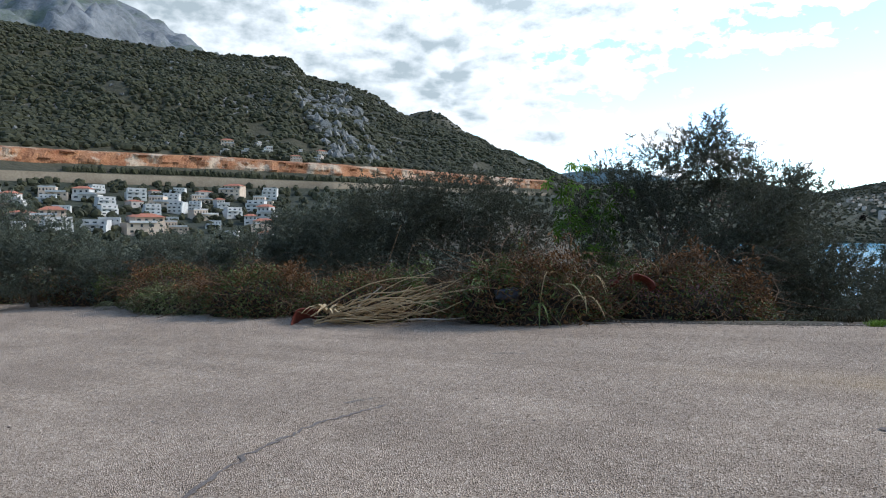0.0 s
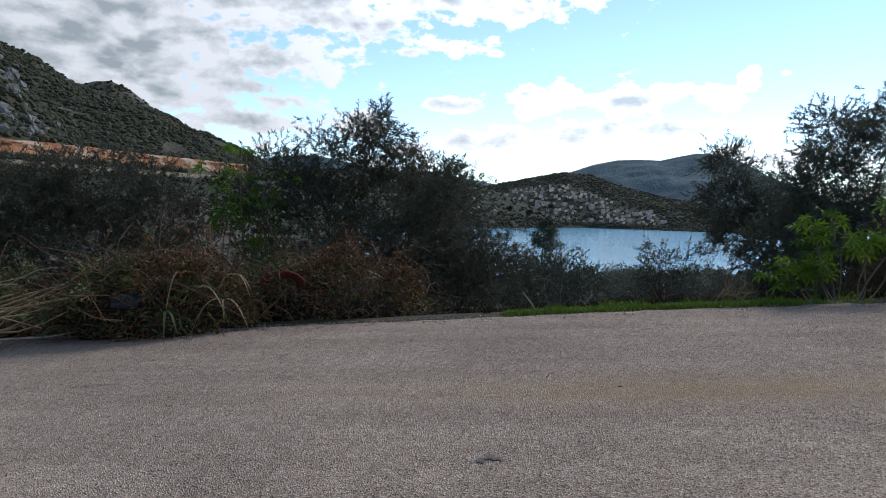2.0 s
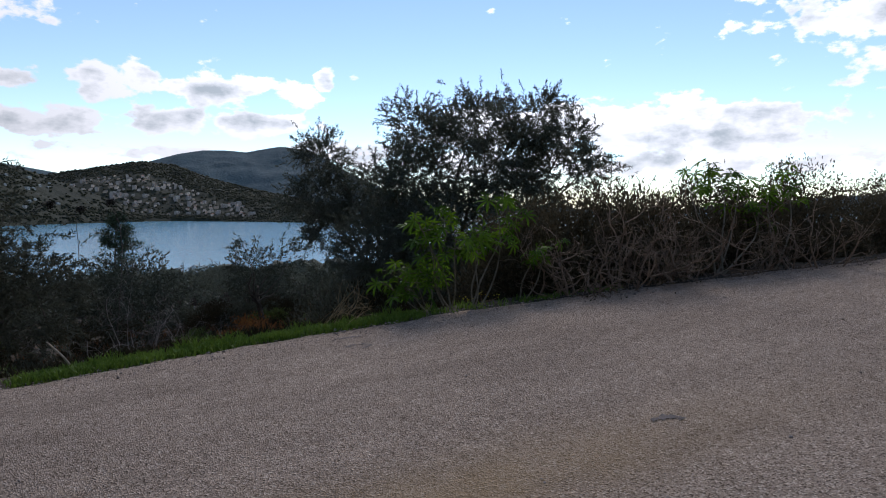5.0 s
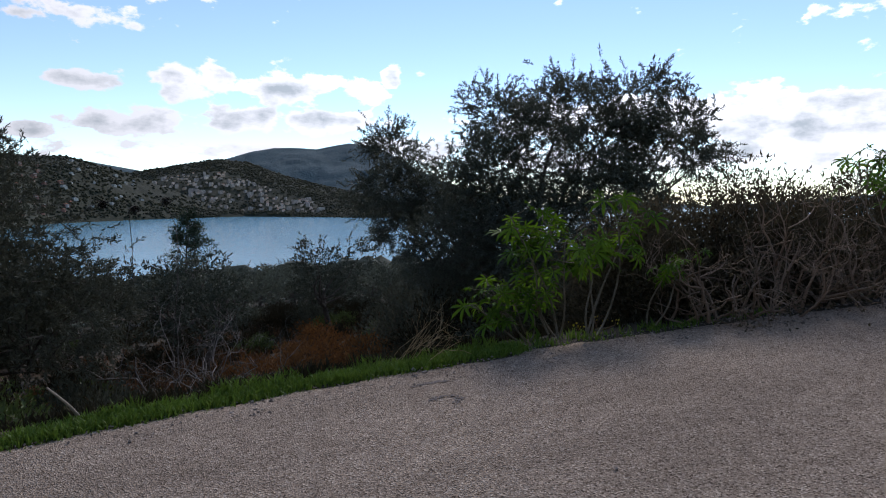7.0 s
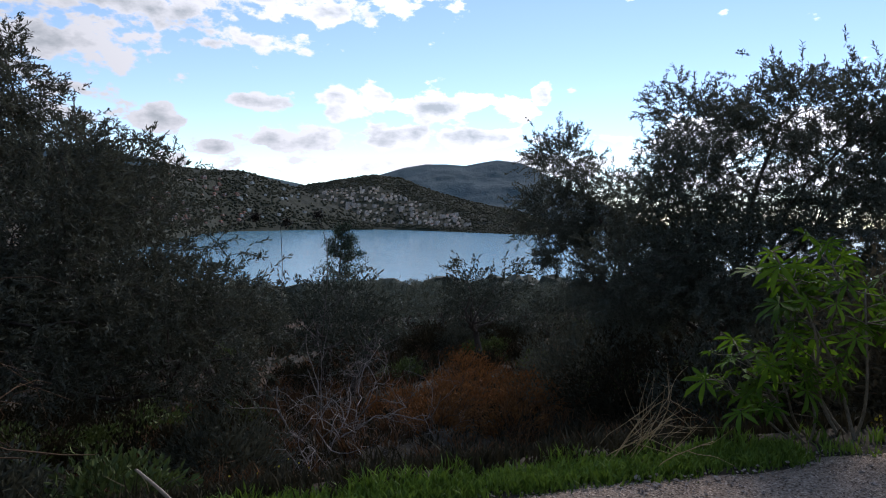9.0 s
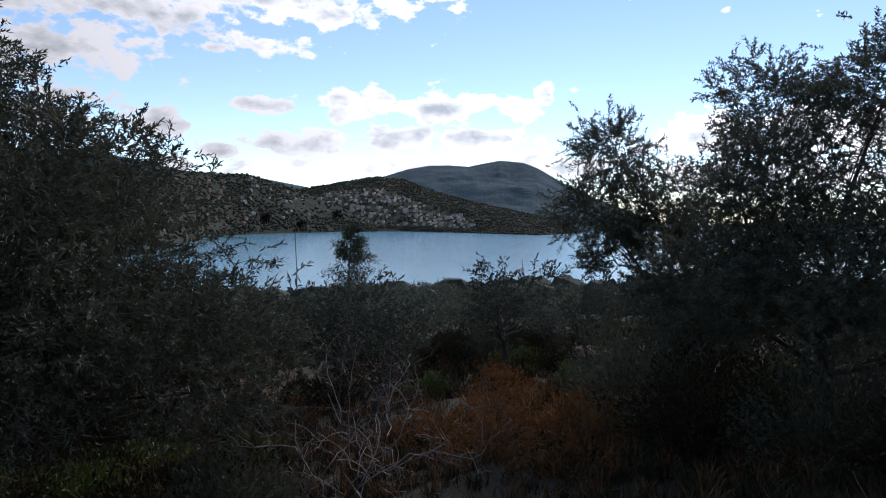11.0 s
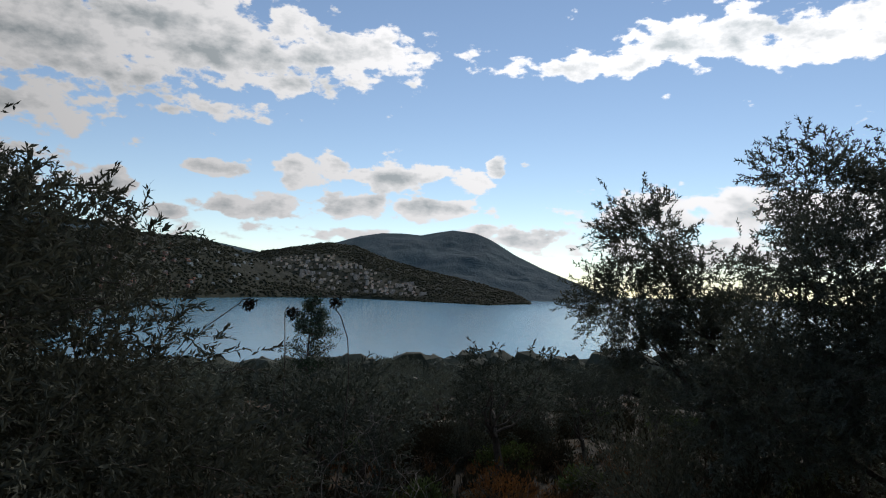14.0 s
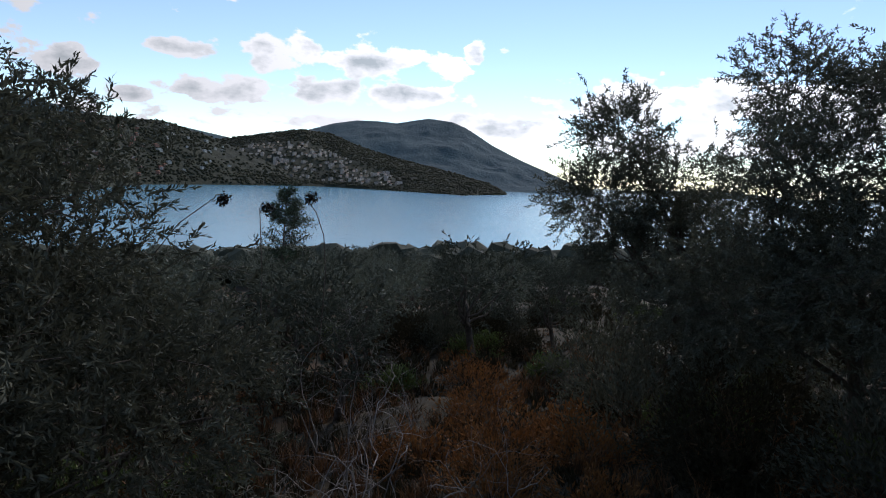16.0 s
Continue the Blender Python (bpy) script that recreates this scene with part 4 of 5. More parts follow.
# broad-leaved shrubs on the verge, bare and dry shrubs farther up
for i, (foot, tips, size) in enumerate((
        ((10.57, 7.36), [(10.59, 7.95, 1.54), (10.84, 7.7, 1.51), (10.76, 7.4, 1.28), (10.56, 7.79, 1.31)], 0.2),
        ((10.67, 7.09), [(11.5, 7.17, 1.66), (11.58, 6.94, 1.54), (11.17, 7.19, 1.27), (10.99, 7.38, 1.39)], 0.2),
        ((10.34, 7.57), [(10.22, 8.0, 0.82), (10.32, 7.82, 0.77), (10.54, 7.61, 0.79), (10.09, 8.02, 0.61), (10.25, 7.75, 0.58)], 0.18),
        ((11.3, 6.6), [(11.59, 6.56, 1.09), (11.73, 6.42, 1.12)], 0.14),
        ((13.67, 4.52), [(14.92, 5.02, 2.17), (15.08, 4.69, 2.26), (15.03, 4.33, 2.14), (15.26, 4.01, 1.95)], 0.24),
        ((14.42, 3.74), [(15.59, 3.76, 2.34), (15.48, 3.87, 2.05), (15.45, 4.2, 1.86)], 0.2),
        )):
    castor(foot, 60 + i, tips, size, "bright green broad-leaved shrub with pale stalks on the verge")
DRY_FEET = [(11.58, 6.42), (11.71, 6.2), (12.12, 5.83), (12.45, 5.54), (12.74, 5.3), (13.04, 5.05), (13.55, 4.75), (12.95, 5.19), (13.38, 4.79), (14.14, 4.43), (14.28, 3.89), (14.61, 3.37), (15.02, 2.86)]
for i, (bx, by) in enumerate(DRY_FEET):
    bare_shrub("dry_shrub", (bx, by), 70 + i, "dry brown shrub with tangled pale stems", stems=4 + (i * 5) % 4, length=0.48 + 0.09 * ((i * 3) % 5), radius=0.021, depth=3, spread=0.75, mat=M_TANWOOD, leaves=260, leaf=(0.05, 0.022), group="dry shrubs along the road", rise=0.05)
for i, (bx, by, h) in enumerate(((12.7, 7.2, 1.35), (13.3, 6.7, 1.6), (13.9, 6.1, 1.75), (14.6, 5.5, 1.5), (15.4, 4.9, 1.75), (16.1, 4.2, 1.5), (16.9, 3.5, 1.85), (17.8, 2.6, 1.4), (18.9, 1.5, 1.7), (20.0, 0.2, 1.5), (15.2, 8.0, 1.5))):
    leafy_mound("bush", (bx, by), (1.15, 1.15, h + 0.3), 90 + i, 13500, M_DRYTOP, "dull brown-green bush behind the dry shrubs", leaf=(0.085, 0.027), group="bushes behind the dry shrubs", lift=0.1, spiky=0.9)
    bare_shrub("dry_shrub", (bx - 0.25, by - 0.3), 590 + i, "leafless brown shrub rising out of the bushes", stems=5, length=0.52 + 0.07 * (i % 3), radius=0.016, depth=3, spread=0.5, mat=M_TANWOOD, leaves=160, leaf=(0.06, 0.025), group="dry shrubs along the road", rise=0.06, wander=0.16)

# the bare shrub on the slope, a small pine, rusty bushes
bare_shrub("dead_shrub", (11.0, 14.5), 100, "leafless grey shrub with twisting pale branches", stems=10, length=1.6, radius=0.017, depth=4, spread=1.1, wander=0.36, rise=0.035, mat=M_GREYWOOD)
bare_shrub("dead_shrub", (11.8, 15.3), 102, "leafless grey shrub with twisting pale branches", stems=6, length=1.6, radius=0.015, depth=4, spread=1.0, wander=0.36, rise=0.035, mat=M_GREYWOOD)
bare_shrub("dead_shrub", (10.1, 13.3), 101, "leafless grey shrub with twisting pale branches", stems=6, length=0.75, radius=0.012, depth=3, spread=0.9, wander=0.33, mat=M_GREYWOOD)
for i, (bx, by, r) in enumerate(((12.6, 13.8, 0.9), (13.4, 14.4, 1.1), (14.4, 15.0, 1.2), (16.4, 16.9, 1.2), (15.3, 16.2, 1.0), (13.4, 15.8, 0.9), (13.2, 12.8, 0.8), (14.6, 13.6, 1.0), (15.4, 14.4, 1.0), (17.6, 18.2, 1.1))):
    leafy_mound("rusty_bush", (bx, by), (r * 0.8, r * 0.8, r * 0.75), 110 + i, 1000, M_ORANGE, "rust-orange dry bush on the slope", leaf=(0.09, 0.03), group="rusty bushes on the slope")
rng_u = np.random.default_rng(77)
for i in range(90):
    for _ in range(40):
        bx, by = rng_u.uniform(4, 32), rng_u.uniform(9, 34)
        if 1.9 < float(edge_d(bx, by)) < (16 if i < 50 else 28) and not (5 < math.hypot(bx - 6, by - 8) < 15 and 33 < math.degrees(math.atan2(bx - 6, by - 8)) < 58):
            break
    r = rng_u.uniform(0.5, 1.0)
    leafy_mound("low_bush", (bx, by), (r, r, r * 0.85), 130 + i, 1700, M_SHRUB if i % 3 else M_CUTLEAF, "low dark bush in the rough grass of the slope", leaf=(0.1, 0.04), group="undergrowth on the slope")



def pine(base, height, seed, label):
    rng = np.random.default_rng(seed)
    bx, by = base
    root = new("pine_tree")
    root.location = (bx, by, gz(bx, by) - 0.1)
    wood, crown = Geo(), Geo()
    wood.tube(bent((0, 0, 0), (0.2, 0.1, height), rng, 0.02, 8), np.linspace(0.12, 0.02, 8), 7)
    for i in range(80):
        f = rng.uniform(0.35, 0.98)
        a = rng.uniform(0, 2 * math.pi)
        ln = min(1.0, (1.12 - f) * 2.0) * 1.75 * rng.uniform(0.45, 1.1)
        p0 = np.array([0.2 * f, 0.1 * f, height * f])
        p1 = p0 + np.array([math.cos(a) * ln, math.sin(a) * ln, ln * rng.uniform(0.05, 0.5)])
        wood.tube(bent(p0, p1, rng, 0.06, 5), np.linspace(0.025, 0.006, 5), 4)
        P = p0 + (p1 - p0) * rng.uniform(0.35, 1.05, (60, 1)) + rng.normal(size=(60, 3)) * 0.12
        crown.add(*leaf_arrays(P, rng.normal(size=(60, 3)) + np.array([0, 0, 0.5]), 0.28, 0.05, rng, 0.02))
    part("trunk", wood.mesh("trunk", M_BARK, True), root)
    part("crown", crown.mesh("crown", M_PINE), root)
    return tagged(root, label, "tree")


pine((28.63, 41.23), 6.75, 190, "small dark pine rising above the grove")


# ---- the grove below ----
for i, (bx, by, r, h) in enumerate(((21.6, 24.2, 1.0, 0.95), (22.9, 23.9, 1.0, 0.95), (23.3, 22.9, 1.0, 0.95), (23.4, 21.6, 1.0, 0.95), (25.3, 21.1, 1.0, 0.95), (20.2, 24.6, 1.0, 0.95), (20.1, 22.7, 1.0, 0.95), (20.7, 21.6, 1.0, 0.95), (22.1, 21.3, 1.0, 0.95), (6.3, 13.2, 0.9, 0.8), (5.2, 14.0, 1.2, 1.1), (15.0, 10.2, 1.2, 1.5), (15.4, 12.0, 1.3, 1.6), (16.2, 13.6, 1.4, 1.6), (18.2, 13.0, 1.5, 2.0), (19.0, 10.6, 1.6, 2.2), (17.6, 8.6, 1.5, 2.0), (19.0, 15.6, 1.6, 1.8), (14.6, 8.8, 1.1, 1.4), (9.2, 14.3, 0.9, 1.0))):
    leafy_mound("thicket_bush", (bx, by), (r, r, h), 700 + i, 4200, M_OLIVE if i % 2 else M_SHRUB, "dark dense bush under the olive trees", leaf=(0.1, 0.035), group="thicket under the olives")

PROTO = [plain_crown_tree("grove_tree", h, w, 200 + i, 2600, "grey-green olive tree in the grove", mat=(M_GROVE, M_OLIVE_B)[i % 2]) for i, (h, w) in enumerate(((4.2, 2.1), (3.6, 2.3), (4.6, 2.0), (3.9, 1.8)))]
spots = [(15.0, 21.0), (17.5, 22.5), (20.0, 20.0), (13.0, 24.0)]
rng_g = np.random.default_rng(9)
tries = 0
while len(spots) < 290 and tries < 20000:
    tries += 1
    a, r = radians(rng_g.uniform(-34, 86)), rng_g.uniform(19, 92)
    bx, by = r * math.sin(a), r * math.cos(a)
    d = float(edge_d(bx, by))
    if d < 10.5:
        continue
    if all((bx - p) ** 2 + (by - q) ** 2 > (1.9 + r * 0.012) ** 2 for p, q in spots):
        spots.append((bx, by))
for i, (bx, by) in enumerate(spots):
    s = rng_g.uniform(0.8, 1.12)
    if math.degrees(math.atan2(bx, by)) > 20:  # the grove drops away below the view to the bay
        s = min(s, max(0.5, (1.9 - 0.087 * math.hypot(bx - 6.5, by - 9) - gz(bx, by)) / 4.6))
    m = pose(bx, by, gz(bx, by), 0, 0, rng_g.uniform(0, 360)) @ Matrix.Diagonal((s, s, s, 1))
    if i < 4:
        PROTO[i].matrix_basis = m
    else:
        copy_thing(PROTO[i % 4], m)
P = []
while len(P) < 4600:
    a, r = radians(rng_g.uniform(-40, 98)), rng_g.uniform(70, 290)
    bx, by = r * math.sin(a), r * math.cos(a)
    if edge_d(bx, by) > 52 and gz(bx, by) > SEA_Z:
        P.append((bx, by, gz(bx, by) + 1.9))
clumps("far_grove", np.array(P), rng_g.uniform(1.3, 2.6, len(P)), M_GROVE, "dark treetops of the far grove above the shore", "trees", 36, squash=0.85, level=2, jag=(0.72, 1.22))


def dead_flower(base, top, seed, label):
    """A leafless stalk with a drooping dry flower head."""
    rng = np.random.default_rng(seed)
    bx, by = base
    root = new("dead_flower_stalk")
    bz = gz(bx, by) - 0.1
    root.location = (bx, by, bz)
    st = bent((0, 0, 0), (top[0] - bx, top[1] - by, top[2] - bz), rng, 0.11, 10)
    g = Geo()
    g.tube(st, np.linspace(0.011, 0.006, 10), 6)
    hook = st[-1] + np.array([[0, 0, 0], [0.05, 0.02, 0.05], [0.11, 0.03, 0.05], [0.15, 0.04, 0.0]]) * rng.choice([-1, 1])
    hook[:, 2] = st[-1][2] + np.array([0, 0.05, 0.05, 0.0])
    g.tube(hook, 0.007, 5)
    part("stalk", g.mesh("stalk", M_BARK, True), root)
    h = Geo()
    P = hook[-1] + rng.normal(size=(90, 3)) * 0.035
    h.add(*leaf_arrays(P, rng.normal(size=(90, 3)) + np.array([0, 0, -0.6]), 0.07, 0.03, rng))
    part("flower_head", h.mesh("flower_head", M_HEAP), root)
    return tagged(root, label, "plant", "dead flower stalks")


for i, (b, tp) in enumerate((((12.1, 16.5), (12.0, 16.8, 1.72)), ((11.3, 17.0), (11.0, 17.4, 1.66)), ((11.5, 16.9), (11.5, 17.1, 1.55)))):
    dead_flower(b, tp, 760 + i, "tall dead stalk with a dry drooping flower head")
leafy_mound("wild_flower", (11.0, 7.15), (0.35, 0.3, 0.22), 770, 40, M_YELLOW, "small yellow wild flowers on the verge", leaf=(0.025, 0.02), category="flower")
leafy_mound("wild_flower", (7.9, 10.3), (0.6, 0.4, 0.28), 771, 26, M_YELLOW, "small yellow wild flowers on the verge", leaf=(0.022, 0.018), category="flower")


# ---- houses ----
def box(geo, c, s):
    c, s = np.array(c, float), np.array(s, float) / 2
    V = c + s * np.array([(-1, -1, -1), (1, -1, -1), (1, 1, -1), (-1, 1, -1), (-1, -1, 1), (1, -1, 1), (1, 1, 1), (-1, 1, 1)])
    geo.add(V, [(0, 3, 2, 1), (4, 5, 6, 7), (0, 1, 5, 4), (1, 2, 6, 5), (2, 3, 7, 6), (3, 0, 4, 7)])


def boxes(name, mat, *items):
    g = Geo()
    for c, s in items:
        box(g, c, s)
    return g.mesh(name, mat)


def house(w, d, h, wall_mat, tiled, storeys, label, group, seed):
    """A house whose front looks along -y: walls with a set-back upper block, roof, windows, door, balcony."""
    rng = np.random.default_rng(seed)
    root = new("house")
    upper = rng.uniform(0.55, 0.95)
    side = rng.choice([-1, 1])
    h1 = h * (storeys - 1) / storeys if storeys > 1 else h
    wall = part("wall", boxes("wall", wall_mat, ((0, 0, h1 / 2 - 1.5), (w, d, h1 + 3)), *([((side * w * (1 - upper) / 2, 0.06 * d, h1 + (h - h1) / 2), (w * upper, d * 0.84, h - h1))] if storeys > 1 else [])), root)
    tw, tx, tz = (w * upper, side * w * (1 - upper) / 2, h) if storeys > 1 else (w, 0, h)
    g = Geo()
    if tiled:
        e, rh = 0.35, w * 0.13
        V = [(tx - tw / 2 - e, -d / 2 - e, tz), (tx + tw / 2 + e, -d / 2 - e, tz), (tx + tw / 2 + e, d / 2 + e, tz), (tx - tw / 2 - e, d / 2 + e, tz), (tx - tw * 0.22, 0, tz + rh), (tx + tw * 0.22, 0, tz + rh)]
        g.add(V, [(0, 1, 5, 4), (2, 3, 4, 5)])
        g.add(V, [(1, 2, 5), (3, 0, 4), ])
        g.add([(v[0], v[1], tz - 0.02) for v in V[:4]], [(3, 2, 1, 0)])
        part("roof", g.mesh("roof", M_TILE), root)
    else:
        box(g, (tx, 0.06 * d, tz + 0.15), (tw + 0.3, d * 0.84 + 0.3, 0.3))
        box(g, (tx, 0.06 * d - d * 0.42 - 0.05, tz + 0.5), (tw + 0.3, 0.15, 0.5))
        part("roof", g.mesh("roof", M_SLAB), root)
    sh = h / storeys
    for k in range(storeys):
        n = max(2, int(w / 3.2))
        front = -d / 2 if k < storeys - 1 or storeys == 1 else -d * 0.36
        ww, cx = (w, 0) if k < storeys - 1 or storeys == 1 else (w * upper, side * w * (1 - upper) / 2)
        for i in range(n):
            x = cx + (i + 0.5) / n * ww - ww / 2
            part("window", boxes("window", M_GLASS, ((x, front - 0.01, k * sh + sh * 0.52), (ww / n * rng.uniform(0.25, 0.5), 0.16, sh * rng.uniform(0.3, 0.5)))), wall)
    if storeys > 1:
        part("balcony", boxes("balcony", M_SLAB, ((side * -w * 0.1, -d / 2 - 0.6, h1 + 0.06), (w * 0.7, 1.4, 0.14)), ((side * -w * 0.1, -d / 2 - 1.25, h1 + 0.55), (w * 0.7, 0.1, 0.9))), root)
    return tagged(root, label, "house", group)


def place_houses(protos, spots, seed, size=(0.85, 1.15), face=0.0):
    rng = np.random.default_rng(seed)
    used = set()
    for x, y, z in spots:
        i = int(rng.integers(0, len(protos)))
        s = rng.uniform(*size)
        turn = math.degrees(math.atan2(-x, y)) + face + rng.uniform(-30, 30)
        m = pose(x, y, z, 0, 0, turn) @ Matrix.Diagonal((s * rng.uniform(0.85, 1.2), s, s, 1))
        if i not in used:
            used.add(i)
            protos[i].matrix_basis = m
        else:
            copy_thing(protos[i], m)
    for i, p in enumerate(protos):
        if i not in used:
            x, y, z = spots[i % len(spots)]
            p.matrix_basis = pose(x + 14, y, z)


def spaced(P, gap, count):
    out = []
    for p in P:
        if len(out) >= count:
            break
        if all((p[0] - q[0]) ** 2 + (p[1] - q[1]) ** 2 > gap * gap for q in out):
            out.append(tuple(p))
    return out


def sector(P, a0, a1):
    a = np.degrees(np.arctan2(P[:, 0], P[:, 1]))
    return P[(a > a0) & (a < a1)]


TOWNSFOLK = [house(14, 9, 5.6, M_WHITE, False, 2, "white flat-roofed house in the valley town", "houses in the town", 1), house(11, 9, 6.0, M_WHITE, True, 2, "white house with a red tiled roof", "houses in the town", 2),
             house(16, 10, 5.4, M_CREAM, False, 2, "cream flat-roofed house in the valley town", "houses in the town", 3), house(12, 9, 7.8, M_WHITE, False, 3, "tall white house with balconies", "houses in the town", 4),
             house(9, 8, 3.4, M_GREYR, True, 1, "small grey house with a red tiled roof", "houses in the town", 5), house(13, 10, 7.6, M_CREAM, True, 3, "cream apartment house with a tiled roof", "houses in the town", 6)]
P = sow(TOWN, 3000, 61, 0.32, 0.86)
place_houses(TOWNSFOLK, spaced(np.concatenate([sector(P, -38, -27)[:60], sector(P, -28, -15)]), 15, 48), 3, (0.7, 1.1))
VILLAGE = [house(13, 11, 9.5, M_PALE, False, 3, "white terraced house in the village across the bay", "village houses", 11), house(16, 11, 7.0, M_CREAM, False, 2, "cream house in the village across the bay", "village houses", 12),
           house(12, 10, 7.0, M_PALE, True, 2, "white house with tiled roof across the bay", "village houses", 13), house(18, 12, 12.0, M_GREYR, False, 4, "grey apartment block across the bay", "village houses", 14)]
P = sow(CAPE, 9000, 62, 0.08, 0.78)
az_p = np.degrees(np.arctan2(P[:, 0], P[:, 1]))
el_p = np.degrees(np.arctan2(P[:, 2] - 1.5, np.hypot(P[:, 0], P[:, 1])))
mid = np.interp(az_p, [29, 33, 36.5, 40, 44.5], [0.9, 0.9, 0.75, 0.1, -0.7])
half = np.interp(az_p, [28.5, 31, 36, 40, 45], [0.4, 1.0, 1.7, 1.0, 0.35])
P = P[(az_p > 28.5) & (az_p < 44.6) & (np.abs(el_p - mid) < half)]
lumpy = np.array([noise.noise(Vector((p[0] / 55, p[1] / 55, p[2] / 40))) for p in P]) > -0.2  # built in clusters with trees between
place_houses(VILLAGE, spaced(P[lumpy], 9.5, 195), 4, (0.45, 0.95), 62.0)
SHOREFOLK = [house(14, 11, 7.5, M_PINK, True, 2, "terracotta house on the dark shore hillside", "houses on the shore", 21), house(13, 10, 7.0, M_PINK, False, 2, "brown flat-roofed house on the dark shore hillside", "houses on the shore", 22)]
P = sow(SHORE, 3000, 63, 0.12, 0.85)
place_houses(SHOREFOLK, spaced(sector(P, 18, 25.2), 20, 36), 5, (0.65, 0.9), 50.0)
SHOREWHITE = [house(13, 10, 6.5, M_WHITE, False, 2, "white villa on the shore hillside", "villas on the shore", 23)]
place_houses(SHOREWHITE, spaced(sector(sow(SHORE, 2000, 64, 0.2, 0.9), 24.5, 30.5), 22, 22), 6, (0.6, 0.85), 55.0)
HILLFOLK = [house(13, 10, 6.5, M_CREAM, True, 2, "pale house on the hillside above the rock cut", "houses above the cut", 31), house(10, 9, 6.0, M_GREYR, False, 2, "grey house on the hillside above the rock cut", "houses above the cut", 32)]
P = sow(LEFT, 4000, 65, 0.02, 0.09)
place_houses(HILLFOLK, spaced(sector(P, -20.5, -11), 17, 10), 7, (0.6, 0.9))


# ---- the heap of garden cuttings ----
def heap(label, centre, radii, seed, twigs, leaf_sets, twig_mat, turn=0.0, arcs=0.5, lift=0.0):
    """A mound of cut branches: a lumpy core coloured near-black as gap shade, arching twigs over it and leaves stuck
    between.
    """
    rng = np.random.default_rng(seed)
    cx, cy = centre
    root = new("cuttings_heap")
    root.matrix_basis = pose(cx, cy, float(plane_z(cx, cy)) + lift, 0, 0, turn)
    R = np.array(radii, float)
    n, m = 30, 12
    th, ph = np.meshgrid(np.linspace(0, 2 * np.pi, n), np.linspace(0, 1, m), indexing="ij")
    rr = np.cos(ph * np.pi / 2)
    X, Y = np.cos(th) * rr, np.sin(th) * rr
    bumps = np.array([noise.fractal(Vector((a * 1.7 + seed, b * 1.7, c)), 1.0, 2.0, 4) for a, b, c in zip(X.ravel(), Y.ravel(), ph.ravel())]).reshape(X.shape)
    bumps[-1] = bumps[0]
    k = (0.80 + 0.2 * bumps)
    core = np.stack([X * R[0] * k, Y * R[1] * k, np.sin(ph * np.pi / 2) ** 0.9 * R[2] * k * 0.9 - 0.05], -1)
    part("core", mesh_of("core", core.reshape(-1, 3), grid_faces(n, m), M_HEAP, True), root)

    def surface(count, inner=0.86):
        d = unit(rng.normal(size=(count, 3)))
        d[:, 2] = np.abs(d[:, 2])
        return d * R * rng.uniform(inner, 1.04, (count, 1)), d

    g = Geo()
    P, D = surface(twigs)
    for p, d in zip(P, D):
        along = unit(rng.normal(size=3) * np.array([1, 1, 0.35]))
        ln = rng.uniform(0.3, 1.15) if rng.random() < 0.85 else rng.uniform(1.0, 1.7)
        q = p + along * ln
        q[2] = max(q[2], 0.01)
        p[2] = max(p[2], 0.01)
        g.tube(bent(p, q, rng, 0.16, 6, -arcs * rng.uniform(0, 0.45)), np.linspace(rng.uniform(0.004, 0.012), 0.002, 6), 4)
    tagged(part("twig_tangle", g.mesh("twig_tangle", twig_mat, True), root), kind="stuff")
    for name, count, leaf, mat in leaf_sets:
        g = Geo()
        P, D = surface(count, 0.8)
        P[:, 2] = np.maximum(P[:, 2], 0.015)
        clump = unit(rng.normal(size=(max(1, count // 9), 3)) * np.array([1, 1, 0.6]))
        dirs = clump[rng.integers(0, len(clump), count)]
        g.add(*leaf_arrays(P, unit(dirs + D * 0.7 + rng.normal(size=(count, 3)) * 0.5), leaf[0], leaf[1], rng, 0.2))
        tagged(part(name, g.mesh(name, mat), root), kind="stuff")
    return tagged(root, label, "garden waste", "heaps of cuttings along the road")


BROWN = ("withered_leaves", 3000, (0.11, 0.032), M_BROWNLEAF)
GREEN = ("green_leaves", 1700, (0.17, 0.032), M_CUTLEAF)
PALE = ("pale_leaves", 2200, (0.13, 0.045), M_PALELEAF)
heap("tangled brown heap of dry vines and cut branches", (1.7, 12.7), (1.75, 1.1, 1.15), 301, 520, [BROWN, GREEN], M_TWIG, -30)
heap("heap of brown brush with pink withered flowers", (4.5, 12.7), (1.8, 1.35, 0.9), 302, 420, [BROWN, ("green_leaves", 1900, (0.11, 0.035), M_CUTLEAF)], M_TWIG, -30)
heap("low heap of cut stalks and green leaves", (-1.5, 14.7), (2.0, 1.1, 0.95), 303, 380, [BROWN, GREEN, ("pale_leaves", 600, (0.14, 0.03), M_PALELEAF)], M_TWIG, -32)
heap("heap of dark branches and grassy cuttings", (-4.6, 16.9), (2.0, 1.2, 1.2), 304, 400, [BROWN, ("green_leaves", 3400, (0.15, 0.03), M_CUTLEAF)], M_TWIG, -36)
heap("low heap of pale green leafy cuttings", (-7.7, 18.8), (2.3, 0.9, 0.75), 305, 300, [PALE, GREEN], M_TWIG, -38)
heap("brown brush with dry reddish leaves", (-8.4, 20.6), (3.0, 1.3, 1.35), 306, 380, [("withered_leaves", 4200, (0.09, 0.03), M_BROWNLEAF), ("green_leaves", 2400, (0.12, 0.035), M_CUTLEAF)], M_TWIG, -40)
